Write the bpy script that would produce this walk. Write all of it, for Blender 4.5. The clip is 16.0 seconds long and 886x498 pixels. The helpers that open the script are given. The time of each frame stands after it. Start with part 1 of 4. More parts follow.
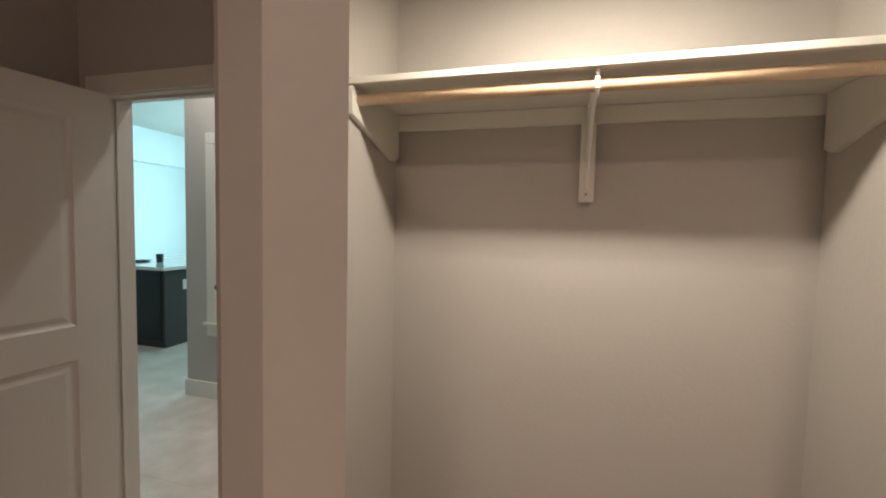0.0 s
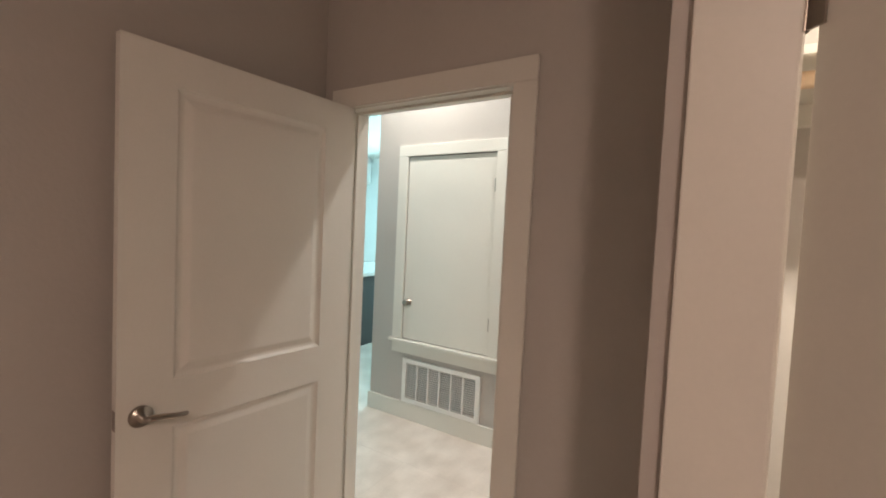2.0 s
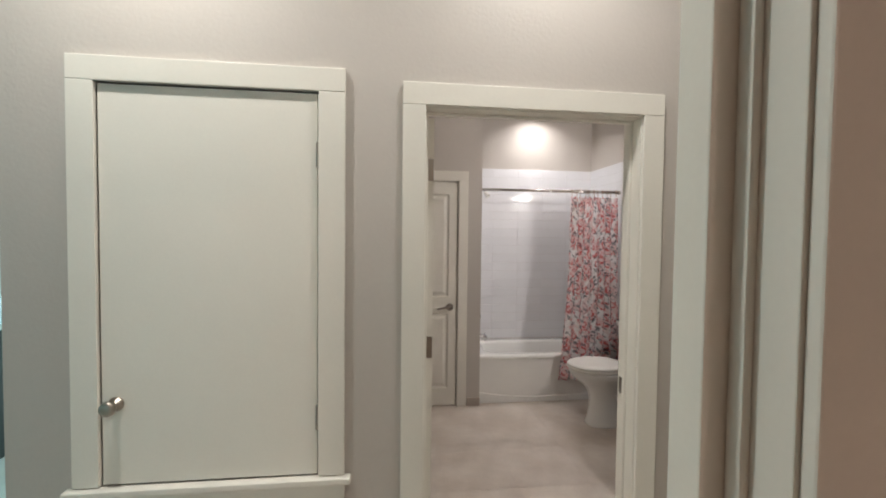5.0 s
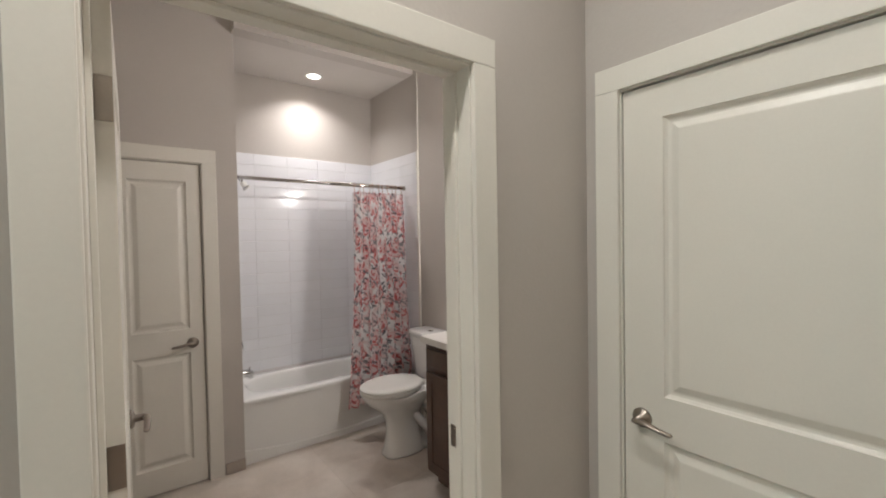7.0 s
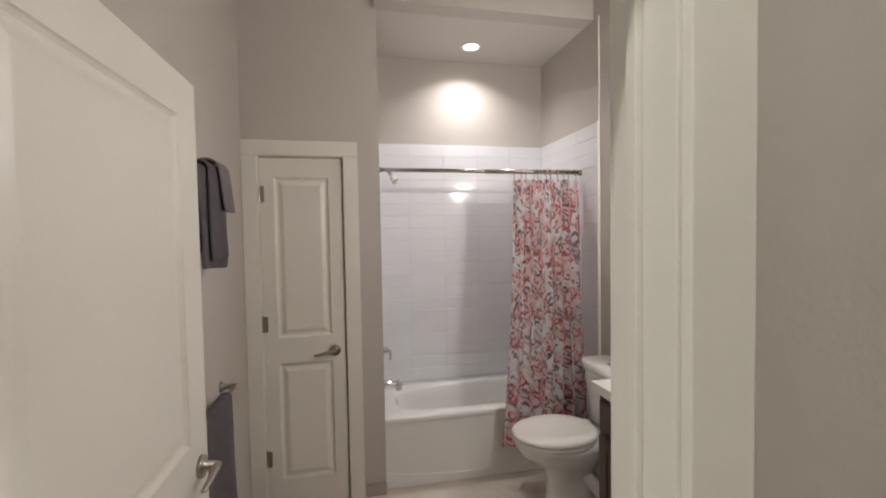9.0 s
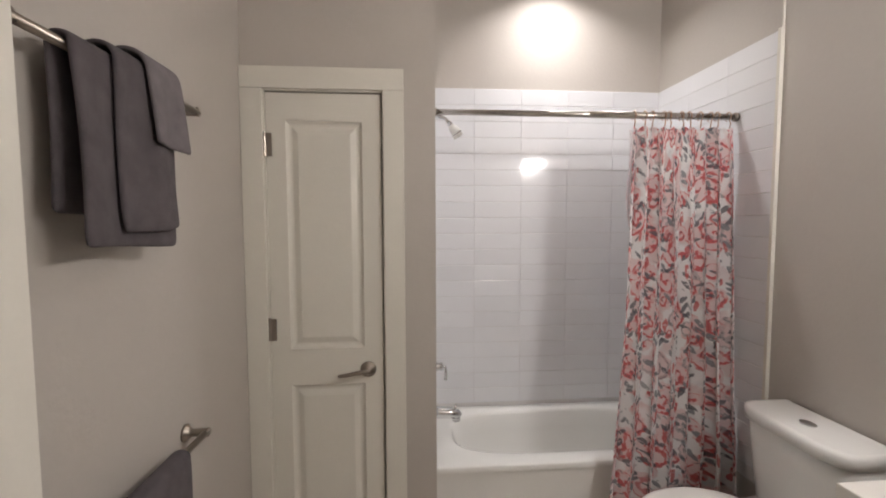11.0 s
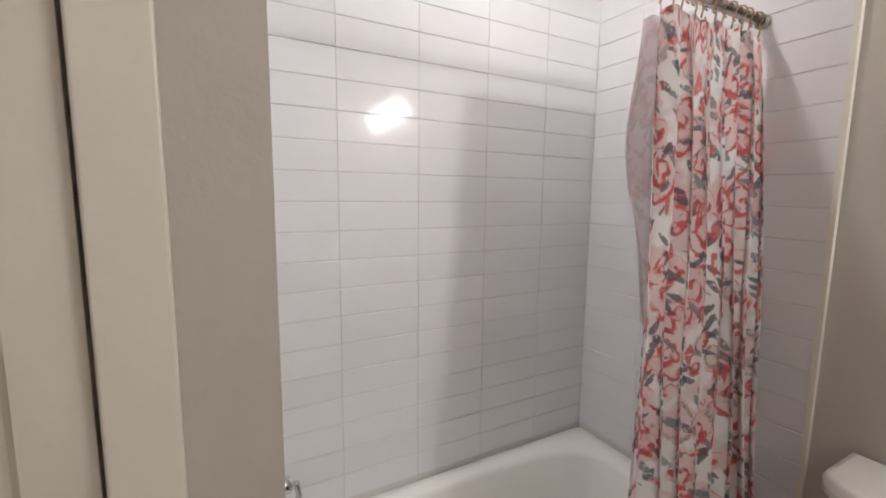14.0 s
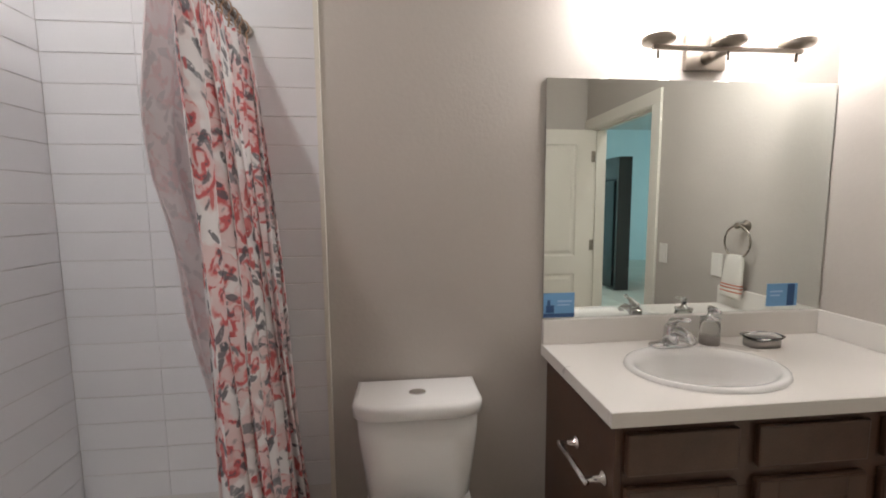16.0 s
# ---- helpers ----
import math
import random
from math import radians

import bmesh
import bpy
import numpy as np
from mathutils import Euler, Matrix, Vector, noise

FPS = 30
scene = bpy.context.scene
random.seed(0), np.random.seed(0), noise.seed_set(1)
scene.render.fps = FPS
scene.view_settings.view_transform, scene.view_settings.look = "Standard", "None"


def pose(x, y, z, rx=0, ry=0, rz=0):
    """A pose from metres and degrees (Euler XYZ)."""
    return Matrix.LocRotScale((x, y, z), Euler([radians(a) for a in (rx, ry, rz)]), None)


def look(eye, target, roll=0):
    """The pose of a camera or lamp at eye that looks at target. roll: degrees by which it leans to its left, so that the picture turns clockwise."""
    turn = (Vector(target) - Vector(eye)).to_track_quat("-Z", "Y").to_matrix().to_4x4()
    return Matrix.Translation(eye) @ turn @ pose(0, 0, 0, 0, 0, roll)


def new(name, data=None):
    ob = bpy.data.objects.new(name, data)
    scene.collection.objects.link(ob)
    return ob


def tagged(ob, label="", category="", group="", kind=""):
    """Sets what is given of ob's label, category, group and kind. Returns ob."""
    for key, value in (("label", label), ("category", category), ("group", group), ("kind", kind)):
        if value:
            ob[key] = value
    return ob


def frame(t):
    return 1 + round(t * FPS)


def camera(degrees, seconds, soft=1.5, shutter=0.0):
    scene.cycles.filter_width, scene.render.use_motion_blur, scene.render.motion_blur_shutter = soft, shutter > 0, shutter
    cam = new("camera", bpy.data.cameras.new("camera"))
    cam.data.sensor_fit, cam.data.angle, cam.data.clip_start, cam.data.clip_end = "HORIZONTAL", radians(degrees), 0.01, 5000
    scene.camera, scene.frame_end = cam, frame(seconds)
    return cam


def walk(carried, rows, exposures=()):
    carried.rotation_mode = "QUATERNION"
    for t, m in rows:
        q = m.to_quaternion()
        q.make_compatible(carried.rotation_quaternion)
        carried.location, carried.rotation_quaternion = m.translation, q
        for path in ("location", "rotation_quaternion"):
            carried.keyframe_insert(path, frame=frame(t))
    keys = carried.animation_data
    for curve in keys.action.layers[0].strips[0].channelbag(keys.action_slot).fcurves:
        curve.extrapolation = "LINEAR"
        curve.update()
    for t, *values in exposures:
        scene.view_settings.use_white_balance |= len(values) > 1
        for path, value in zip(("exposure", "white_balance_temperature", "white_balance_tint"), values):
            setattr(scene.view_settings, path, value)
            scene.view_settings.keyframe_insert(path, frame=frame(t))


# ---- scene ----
cam = camera(92.8, 16.0, soft=1.9)
PATH = [
    (0, (2.078, -1.128, 1.479), (1.538, 0.794, 1.36), 1.3),
    (0.5, (1.972, -1.136, 1.484), (1.199, 0.705, 1.378), 2.8),
    (1, (1.809, -1.169, 1.508), (0.932, 0.627, 1.432), 1.9),
    (1.5, (1.637, -1.168, 1.508), (0.642, 0.564, 1.415), 2.3),
    (2, (1.408, -1.047, 1.514), (0.361, 0.655, 1.423), 2.7),
    (2.5, (1.173, -0.92, 1.516), (0.231, 0.842, 1.428), 2.2),
    (3, (0.922, -0.827, 1.507), (0.238, 1.051, 1.43), 1.0),
    (3.1, (0.887, -0.798, 1.51), (0.244, 1.094, 1.427), 0.9),
    (3.2, (0.846, -0.751, 1.501), (0.254, 1.157, 1.426), 0.7),
    (5.3, (0.407, 0.124, 1.554), (0.858, 2.071, 1.488), 0.4),
    (5.5, (0.391, 0.189, 1.549), (1.007, 2.09, 1.47), 0.1),
    (6, (0.405, 0.332, 1.539), (1.349, 2.092, 1.435), -0.4),
    (6.3, (0.46, 0.426, 1.532), (1.516, 2.122, 1.449), -0.4),
    (6.5, (0.503, 0.503, 1.546), (1.627, 2.156, 1.469), -0.6),
    (7, (0.614, 0.698, 1.53), (1.824, 2.289, 1.482), -1.0),
    (7.5, (0.75, 0.89, 1.53), (1.936, 2.499, 1.477), -1.7),
    (8, (0.913, 1.037, 1.578), (1.893, 2.779, 1.53), -0.6),
    (8.5, (1.023, 1.123, 1.582), (1.699, 3.005, 1.545), -0.0),
    (9, (1.077, 1.224, 1.577), (1.49, 3.18, 1.506), -1.0),
    (9.5, (1.087, 1.352, 1.553), (1.353, 3.333, 1.481), -1.0),
    (9.7, (1.085, 1.424, 1.551), (1.315, 3.409, 1.479), -0.8),
    (11.8, (1.261, 2.363, 1.494), (1.318, 4.354, 1.305), 0.9),
    (12, (1.316, 2.426, 1.501), (1.311, 4.416, 1.295), 1.7),
    (12.5, (1.305, 2.579, 1.49), (1.275, 4.567, 1.268), 1.5),
    (13, (1.207, 2.802, 1.498), (1.363, 4.78, 1.247), 0.4),
    (13.5, (1.183, 2.998, 1.504), (1.655, 4.919, 1.213), 0.4),
    (14, (1.16, 3.123, 1.467), (2.107, 4.868, 1.22), 0.6),
    (14.5, (1.111, 3.238, 1.447), (2.575, 4.584, 1.237), 0.1),
    (15, (1.18, 3.296, 1.439), (2.996, 4.114, 1.257), -0.1),
    (15.5, (1.202, 3.323, 1.454), (3.169, 3.632, 1.267), -0.5),
    (16, (1.147, 3.355, 1.436), (3.126, 3.153, 1.225), -0.5),
]
EXPOSURES = [(0.0, -0.25), (0.5, 0.05), (1.0, 0.45), (1.5, 0.65), (3.2, 0.75), (5.3, 0.35), (6.5, 0.35), (7.5, 0.3), (9.5, 0.35), (12.0, 0.5), (14.5, 0.55), (16.0, 0.4)]
walk(cam, [(t, look(eye, to, lean)) for t, eye, to, lean in PATH], EXPOSURES)

# ---- world and lights ----
world = bpy.data.worlds.new("sky")
scene.world = world
world.use_nodes = True
sky = world.node_tree.nodes.new("ShaderNodeTexSky")
sky.sky_type, sky.sun_disc = "NISHITA", False
sky.sun_elevation, sky.sun_rotation = radians(35), radians(200)
world.node_tree.links.new(sky.outputs["Color"], world.node_tree.nodes["Background"].inputs["Color"])
world.node_tree.nodes["Background"].inputs["Strength"].default_value = 0.08

WARM = (1.0, 0.83, 0.66)
NEUTRAL = (0.97, 0.945, 0.91)
BATH = (0.99, 0.95, 0.94)
DAY = (0.46, 0.88, 1.0)


def area(name, at, to, w, h, watts, colour, shape="RECTANGLE", spread=180):
    lamp = bpy.data.lights.new(name, "AREA")
    lamp.shape, lamp.size, lamp.size_y, lamp.energy, lamp.color, lamp.spread = shape, w, h, watts, colour, radians(spread)
    ob = new(name, lamp)
    ob.matrix_world = look(at, to)
    return ob


# cool daylight for the kitchen from an area lamp at an added, unseen window
area("kitchen_daylight_fill", (-2.6, 6.94, 1.7), (-2.6, 1.0, 1.5), 3.1, 1.8, 290, DAY)
# added fill behind the camera, no such lamp seen; lifts the dim bedroom
area("bedroom_fill_light", (2.5, -3.4, 3.12), (2.5, -3.4, 0), 0.30, 0.30, 40, (1.0, 0.77, 0.66), "DISK")
# closet lamp is unseen; set at header height to reach below the shelf
area("closet_lamp_light", (2.15, -0.215, 2.085), (2.15, 0.20, 1.4), 0.60, 0.05, 14, (1.0, 0.90, 0.76), "RECTANGLE", 175)
area("hall_lamp_light", (1.05, 1.18, 3.17), (1.05, 1.18, 0), 0.12, 0.12, 11, NEUTRAL, "DISK", 150)
area("hall_lamp_light", (-0.45, 1.18, 3.17), (-0.45, 1.18, 0), 0.12, 0.12, 15.5, (1.0, 0.955, 0.90), "DISK", 150)
area("tub_lamp_light", (1.925, 4.16, 2.885), (1.925, 4.16, 0), 0.10, 0.10, 5.2, BATH, "DISK", 132)
for y in (2.53, 2.29, 2.05):
    bulb = bpy.data.lights.new("vanity_bulb", "POINT")
    bulb.energy, bulb.color, bulb.shadow_soft_size = 8.0, BATH, 0.04
    new("vanity_bulb", bulb).location = (2.46, y, 2.13)


# ---- materials ----
def material(name, colour, rough=0.5, metal=0.0, vary=0.06, scale=3.0, fine=120.0, bump=0.0, bump_scale=200.0, piece=0.0, coat=0.0, second=None, mix_scale=4.0):
    """A surface with large stains and fine grain; second: another colour that it drifts to."""
    m = bpy.data.materials.new(name)
    m.use_nodes = True
    n, l = m.node_tree.nodes, m.node_tree.links
    b = n["Principled BSDF"]
    co = n.new("ShaderNodeTexCoord")
    geo = n.new("ShaderNodeNewGeometry")

    def cloud(s, detail):
        t = n.new("ShaderNodeTexNoise")
        t.inputs["Scale"].default_value, t.inputs["Detail"].default_value = s, detail
        l.new(geo.outputs["Position"], t.inputs["Vector"])
        return t

    big, small = cloud(scale, 5), cloud(fine, 2)
    add = n.new("ShaderNodeMath")
    add.operation = "MULTIPLY_ADD"
    l.new(small.outputs["Fac"], add.inputs[0])
    add.inputs[1].default_value = 0.4
    l.new(big.outputs["Fac"], add.inputs[2])
    ramp = n.new("ShaderNodeMapRange")
    ramp.inputs["From Min"].default_value, ramp.inputs["From Max"].default_value = 0.45, 0.95
    ramp.inputs["To Min"].default_value, ramp.inputs["To Max"].default_value = 1 - vary, 1 + vary
    l.new(add.outputs[0], ramp.inputs["Value"])
    value = ramp.outputs["Result"]
    if piece:
        info = n.new("ShaderNodeObjectInfo")
        r2 = n.new("ShaderNodeMapRange")
        r2.inputs["To Min"].default_value, r2.inputs["To Max"].default_value = 1 - piece, 1 + piece
        l.new(info.outputs["Random"], r2.inputs["Value"])
        mul = n.new("ShaderNodeMath")
        mul.operation = "MULTIPLY"
        l.new(value, mul.inputs[0]), l.new(r2.outputs["Result"], mul.inputs[1])
        value = mul.outputs[0]
    base = n.new("ShaderNodeMix")
    base.data_type = "RGBA"
    base.inputs["A"].default_value = (*colour, 1)
    base.inputs["B"].default_value = (*(second or colour), 1)
    if second:
        drift = cloud(mix_scale, 6)
        dr = n.new("ShaderNodeMapRange")
        dr.inputs["From Min"].default_value, dr.inputs["From Max"].default_value = 0.38, 0.66
        l.new(drift.outputs["Fac"], dr.inputs["Value"]), l.new(dr.outputs["Result"], base.inputs["Factor"])
    vec = n.new("ShaderNodeVectorMath")
    vec.operation = "SCALE"
    l.new(base.outputs["Result"], vec.inputs[0]), l.new(value, vec.inputs["Scale"])
    l.new(vec.outputs["Vector"], b.inputs["Base Color"])
    rr = n.new("ShaderNodeMapRange")
    rr.inputs["To Min"].default_value, rr.inputs["To Max"].default_value = max(0.02, rough - 0.08), min(1, rough + 0.08)
    l.new(big.outputs["Fac"], rr.inputs["Value"]), l.new(rr.outputs["Result"], b.inputs["Roughness"])
    b.inputs["Metallic"].default_value, b.inputs["Coat Weight"].default_value = metal, coat
    if bump:
        bt, bp = cloud(bump_scale, 3), n.new("ShaderNodeBump")
        bp.inputs["Strength"].default_value, bp.inputs["Distance"].default_value = bump, 0.002
        l.new(bt.outputs["Fac"], bp.inputs["Height"]), l.new(bp.outputs["Normal"], b.inputs["Normal"])
    return m


def glowing(name, colour, strength):
    m = bpy.data.materials.new(name)
    m.use_nodes = True
    b = m.node_tree.nodes["Principled BSDF"]
    b.inputs["Base Color"].default_value = (0.85, 0.85, 0.83, 1)
    b.inputs["Emission Color"].default_value, b.inputs["Emission Strength"].default_value = (*colour, 1), strength
    return m


def clear_glass(name, colour, rough):
    m = bpy.data.materials.new(name)
    m.use_nodes = True
    b = m.node_tree.nodes["Principled BSDF"]
    b.inputs["Base Color"].default_value, b.inputs["Roughness"].default_value = (*colour, 1), rough
    b.inputs["Transmission Weight"].default_value, b.inputs["IOR"].default_value = 1.0, 1.45
    return m


PAINT = material("greige_wall_paint", (0.50, 0.46, 0.42), 0.62, vary=0.03, scale=1.2, fine=60, bump=0.35, bump_scale=70)
CEIL = material("ceiling_paint", (0.60, 0.56, 0.52), 0.8, vary=0.03, bump=0.4, bump_scale=90)
TRIM = material("white_trim_paint", (0.74, 0.71, 0.64), 0.38, vary=0.03, scale=2, bump=0.12, bump_scale=45)
KWALL = material("white_kitchen_paint", (0.78, 0.80, 0.80), 0.6, vary=0.02, bump=0.2)
FLOOR = material("beige_stone_tile", (0.58, 0.505, 0.44), 0.42, vary=0.07, scale=7, fine=60, bump=0.1, bump_scale=60, piece=0.02, second=(0.69, 0.625, 0.56), mix_scale=3.4)
TILEBASE = material("tan_tile_base", (0.40, 0.34, 0.29), 0.45, vary=0.08, scale=9)
GROUT = material("floor_grout", (0.58, 0.51, 0.45), 0.8, vary=0.1)
TILE = material("glazed_white_tile", (0.78, 0.78, 0.80), 0.10, vary=0.02, scale=5, piece=0.02, bump=0.14, bump_scale=13)
TILEGROUT = material("tile_grout", (0.68, 0.66, 0.65), 0.85, vary=0.08)
CERAMIC = material("white_ceramic", (0.82, 0.81, 0.79), 0.09, vary=0.015, coat=0.3)
TUB = material("white_enamel", (0.82, 0.81, 0.78), 0.16, vary=0.02)
NICKEL = material("brushed_nickel", (0.35, 0.31, 0.27), 0.30, 1.0, vary=0.08, fine=300)
CHROME = material("chrome", (0.66, 0.66, 0.66), 0.08, 1.0, vary=0.03)
COPPER = material("bronze_hook", (0.40, 0.25, 0.17), 0.3, 1.0, vary=0.1)
STEEL = material("brushed_steel_rod", (0.50, 0.47, 0.44), 0.22, 1.0, vary=0.06, fine=260)
WOODROD = material("pale_wood_dowel", (0.60, 0.43, 0.28), 0.5, vary=0.1, scale=30)
CABINET = material("dark_stained_wood", (0.080, 0.042, 0.026), 0.38, vary=0.22, scale=14, fine=180, bump=0.15, bump_scale=120)
LAMINATE = material("white_laminate", (0.76, 0.73, 0.69), 0.30, vary=0.03, fine=350)
CHARCOAL = material("charcoal_cabinet", (0.050, 0.043, 0.040), 0.7, vary=0.08)
BLACK = material("black_glass", (0.006, 0.006, 0.006), 0.35, vary=0.05)
DARK = material("dark_gap", (0.02, 0.018, 0.016), 0.8)
TOWEL = material("grey_towel", (0.10, 0.085, 0.092), 0.95, vary=0.22, scale=25, fine=600, bump=1.0, bump_scale=420)
TOWELPALE = material("light_grey_washcloth", (0.17, 0.15, 0.157), 0.95, vary=0.2, scale=25, fine=600, bump=1.0, bump_scale=420)
LINEN = material("white_hand_towel", (0.78, 0.75, 0.70), 0.95, vary=0.08, fine=500, bump=0.9, bump_scale=400)
STRIPE = material("coral_stripe", (0.55, 0.16, 0.10), 0.95, vary=0.1, bump=0.9, bump_scale=400)
PLASTIC = material("white_plastic", (0.78, 0.76, 0.72), 0.35, vary=0.02)
CARDBLUE = material("blue_card", (0.16, 0.36, 0.62), 0.4, vary=0.05)
CARDNAVY = material("navy_print", (0.02, 0.08, 0.22), 0.4, vary=0.05)
CARDPALE = material("pale_blue_print", (0.35, 0.55, 0.78), 0.4, vary=0.05)
SOAP = material("brushed_metal_dish", (0.40, 0.37, 0.35), 0.35, 0.9, vary=0.1)
SHADE = glowing("lit_frosted_glass", (1.0, 0.96, 0.92), 3.0)
LENS = glowing("lit_lens", (1.0, 0.94, 0.86), 9.0)
GLASS = clear_glass("clear_glass", (0.9, 0.92, 0.92), 0.03)
MIRROR = material("mirror_silver", (0.80, 0.84, 0.81), 0.02, 1.0, vary=0.0)
MIRROR.node_tree.nodes["Principled BSDF"].inputs["Roughness"].default_value = 0.0
for link in list(MIRROR.node_tree.links):
    if link.to_socket.name == "Roughness":
        MIRROR.node_tree.links.remove(link)


def printed_cloth(name, faint=False):
    """White cloth with coral roses and grey leaves, laid out on the cloth's own coordinates; faint: its pale back."""
    m = bpy.data.materials.new(name)
    m.use_nodes = True
    n, l = m.node_tree.nodes, m.node_tree.links
    b = n["Principled BSDF"]
    uv = n.new("ShaderNodeUVMap")
    uv.uv_map = "cloth"

    def math(op, a, c=None, d=None):
        k = n.new("ShaderNodeMath")
        k.operation = op
        for i, v in enumerate((a, c, d)):
            if v is None:
                continue
            if isinstance(v, (int, float)):
                k.inputs[i].default_value = v
            else:
                l.new(v, k.inputs[i])
        return k.outputs[0]

    def warp(scale, amount, seed):
        t = n.new("ShaderNodeTexNoise")
        t.inputs["Scale"].default_value = scale
        off = n.new("ShaderNodeVectorMath")
        off.operation = "ADD"
        off.inputs[1].default_value = (seed, seed * 2, seed)
        l.new(uv.outputs["UV"], off.inputs[0])
        l.new(off.outputs[0], t.inputs["Vector"])
        s = n.new("ShaderNodeVectorMath")
        s.operation = "MULTIPLY_ADD"
        s.inputs[1].default_value = (amount, amount, 0)
        l.new(t.outputs["Color"], s.inputs[0]), l.new(off.outputs[0], s.inputs[2])
        return s.outputs[0]

    def cells(vec, scale, rand=1.0):
        v = n.new("ShaderNodeTexVoronoi")
        v.inputs["Scale"].default_value, v.inputs["Randomness"].default_value = scale, rand
        l.new(vec, v.inputs["Vector"])
        return v

    def step(value, lo, hi):
        r = n.new("ShaderNodeMapRange")
        r.inputs["From Min"].default_value, r.inputs["From Max"].default_value = lo, hi
        l.new(value, r.inputs["Value"])
        return r.outputs["Result"]

    def over(below, colour, mask):
        k = n.new("ShaderNodeMix")
        k.data_type = "RGBA"
        l.new(mask, k.inputs["Factor"])
        if isinstance(below, tuple):
            k.inputs["A"].default_value = below
        else:
            l.new(below, k.inputs["A"])
        k.inputs["B"].default_value = colour
        return k.outputs["Result"]

    def noise(vec, scale, detail=2):
        t = n.new("ShaderNodeTexNoise")
        t.inputs["Scale"].default_value, t.inputs["Detail"].default_value = scale, detail
        l.new(vec, t.inputs["Vector"])
        return t.outputs["Fac"]

    def times(*masks):
        out = masks[0]
        for k in masks[1:]:
            out = math("MULTIPLY", out, k)
        return out

    def channels(colour):
        k = n.new("ShaderNodeSeparateColor")
        l.new(colour, k.inputs["Color"])
        return k.outputs

    def roses(seed, scale):
        """Distance from the nearest bloom, angle round it, and three numbers that set blooms apart."""
        vec = warp(22, 0.035, seed)
        v = cells(vec, scale, 0.8)
        away = n.new("ShaderNodeVectorMath")
        away.operation = "SUBTRACT"
        l.new(vec, away.inputs[0]), l.new(v.outputs["Position"], away.inputs[1])
        xyz = n.new("ShaderNodeSeparateXYZ")
        l.new(away.outputs[0], xyz.inputs[0])
        return v.outputs["Distance"], math("ARCTAN2", xyz.outputs["Y"], xyz.outputs["X"]), channels(v.outputs["Color"]), xyz.outputs["Y"]

    def leaves(seed, turn, scale, share, size):
        """Slim pointed strokes, all turned one way, on a share of the cells."""
        rot = n.new("ShaderNodeVectorRotate")
        rot.rotation_type = "Z_AXIS"
        rot.inputs["Angle"].default_value = turn
        l.new(warp(16, 0.05, seed), rot.inputs["Vector"])
        long = n.new("ShaderNodeVectorMath")
        long.operation = "MULTIPLY"
        long.inputs[1].default_value = (1.0, 0.42, 1.0)
        l.new(rot.outputs[0], long.inputs[0])
        v = cells(long.outputs[0], scale, 1.0)
        return times(step(v.outputs["Distance"], size, size - 0.07), step(channels(v.outputs["Color"])[0], share, share - 0.02))

    w1, w2 = warp(14, 0.05, 3.1), warp(30, 0.05, 7.7)
    blot, fine, wash = noise(w2, 26), noise(w1, 60, 3), noise(w1, 8)
    c = over((0.88, 0.86, 0.86, 1), (0.62, 0.61, 0.63, 1), math("MULTIPLY", step(wash, 0.56, 0.66), 0.6))
    c = over(c, (0.74, 0.56, 0.55, 1), math("MULTIPLY", step(noise(w2, 7), 0.54, 0.62), 0.7))
    for seed, scale, reach, near in ((3.1, 6.6, 0.50, 0.30), (19.7, 9.0, 0.36, 0.0)):
        d, angle, own, height = roses(seed, scale)
        inside = step(math("MULTIPLY_ADD", blot, 0.35, d), reach + 0.18, reach + 0.13)
        turn = math("MULTIPLY_ADD", blot, 8.0, math("MULTIPLY_ADD", d, 25.0, angle))
        ring = math("SINE", turn)
        lobes = math("SINE", math("MULTIPLY_ADD", angle, 3.0, math("MULTIPLY", d, -21.0)))
        shadow = math("MULTIPLY_ADD", height, -7.0, math("MULTIPLY_ADD", lobes, 0.35, ring))
        red = step(own[0], 0.20, 0.24)
        c = over(c, (0.80, 0.62, 0.62, 1), math("MULTIPLY", inside, 0.75))
        c = over(c, (0.76, 0.38, 0.37, 1), times(inside, red, step(shadow, -0.05, 0.5), 0.8))
        c = over(c, (0.64, 0.13, 0.14, 1), times(inside, red, step(shadow, 0.35, 0.85), 0.92))
        grey = math("SUBTRACT", 1.0, red)
        c = over(c, (0.46, 0.42, 0.43, 1), times(inside, grey, step(shadow, 0.0, 0.5), 0.7))
        c = over(c, (0.15, 0.14, 0.16, 1), times(inside, step(ring, 0.84, 0.97), step(fine, 0.50, 0.58), 0.8))
    for seed, turn, scale, share, size, tone in ((5.3, 0.7, 38.0, 0.25, 0.41, (0.13, 0.13, 0.15, 1)), (8.9, -0.9, 36.0, 0.26, 0.42, (0.24, 0.25, 0.27, 1)), (12.4, 1.9, 40.0, 0.26, 0.42, (0.14, 0.14, 0.16, 1)), (15.6, 0.1, 34.0, 0.20, 0.44, (0.62, 0.14, 0.14, 1))):
        c = over(c, tone, times(leaves(seed, turn, scale, share, size), step(fine, 0.32, 0.42), 0.85))
    if faint:
        c = over(c, (0.86, 0.82, 0.83, 1), math("MULTIPLY_ADD", blot, 0.1, 0.70))
    l.new(c, b.inputs["Base Color"])
    b.inputs["Roughness"].default_value = 0.9
    b.inputs["Sheen Weight"].default_value = 0.2
    weave = n.new("ShaderNodeTexNoise")
    weave.inputs["Scale"].default_value = 700
    l.new(uv.outputs["UV"], weave.inputs["Vector"])
    bp = n.new("ShaderNodeBump")
    bp.inputs["Strength"].default_value, bp.inputs["Distance"].default_value = 0.3, 0.001
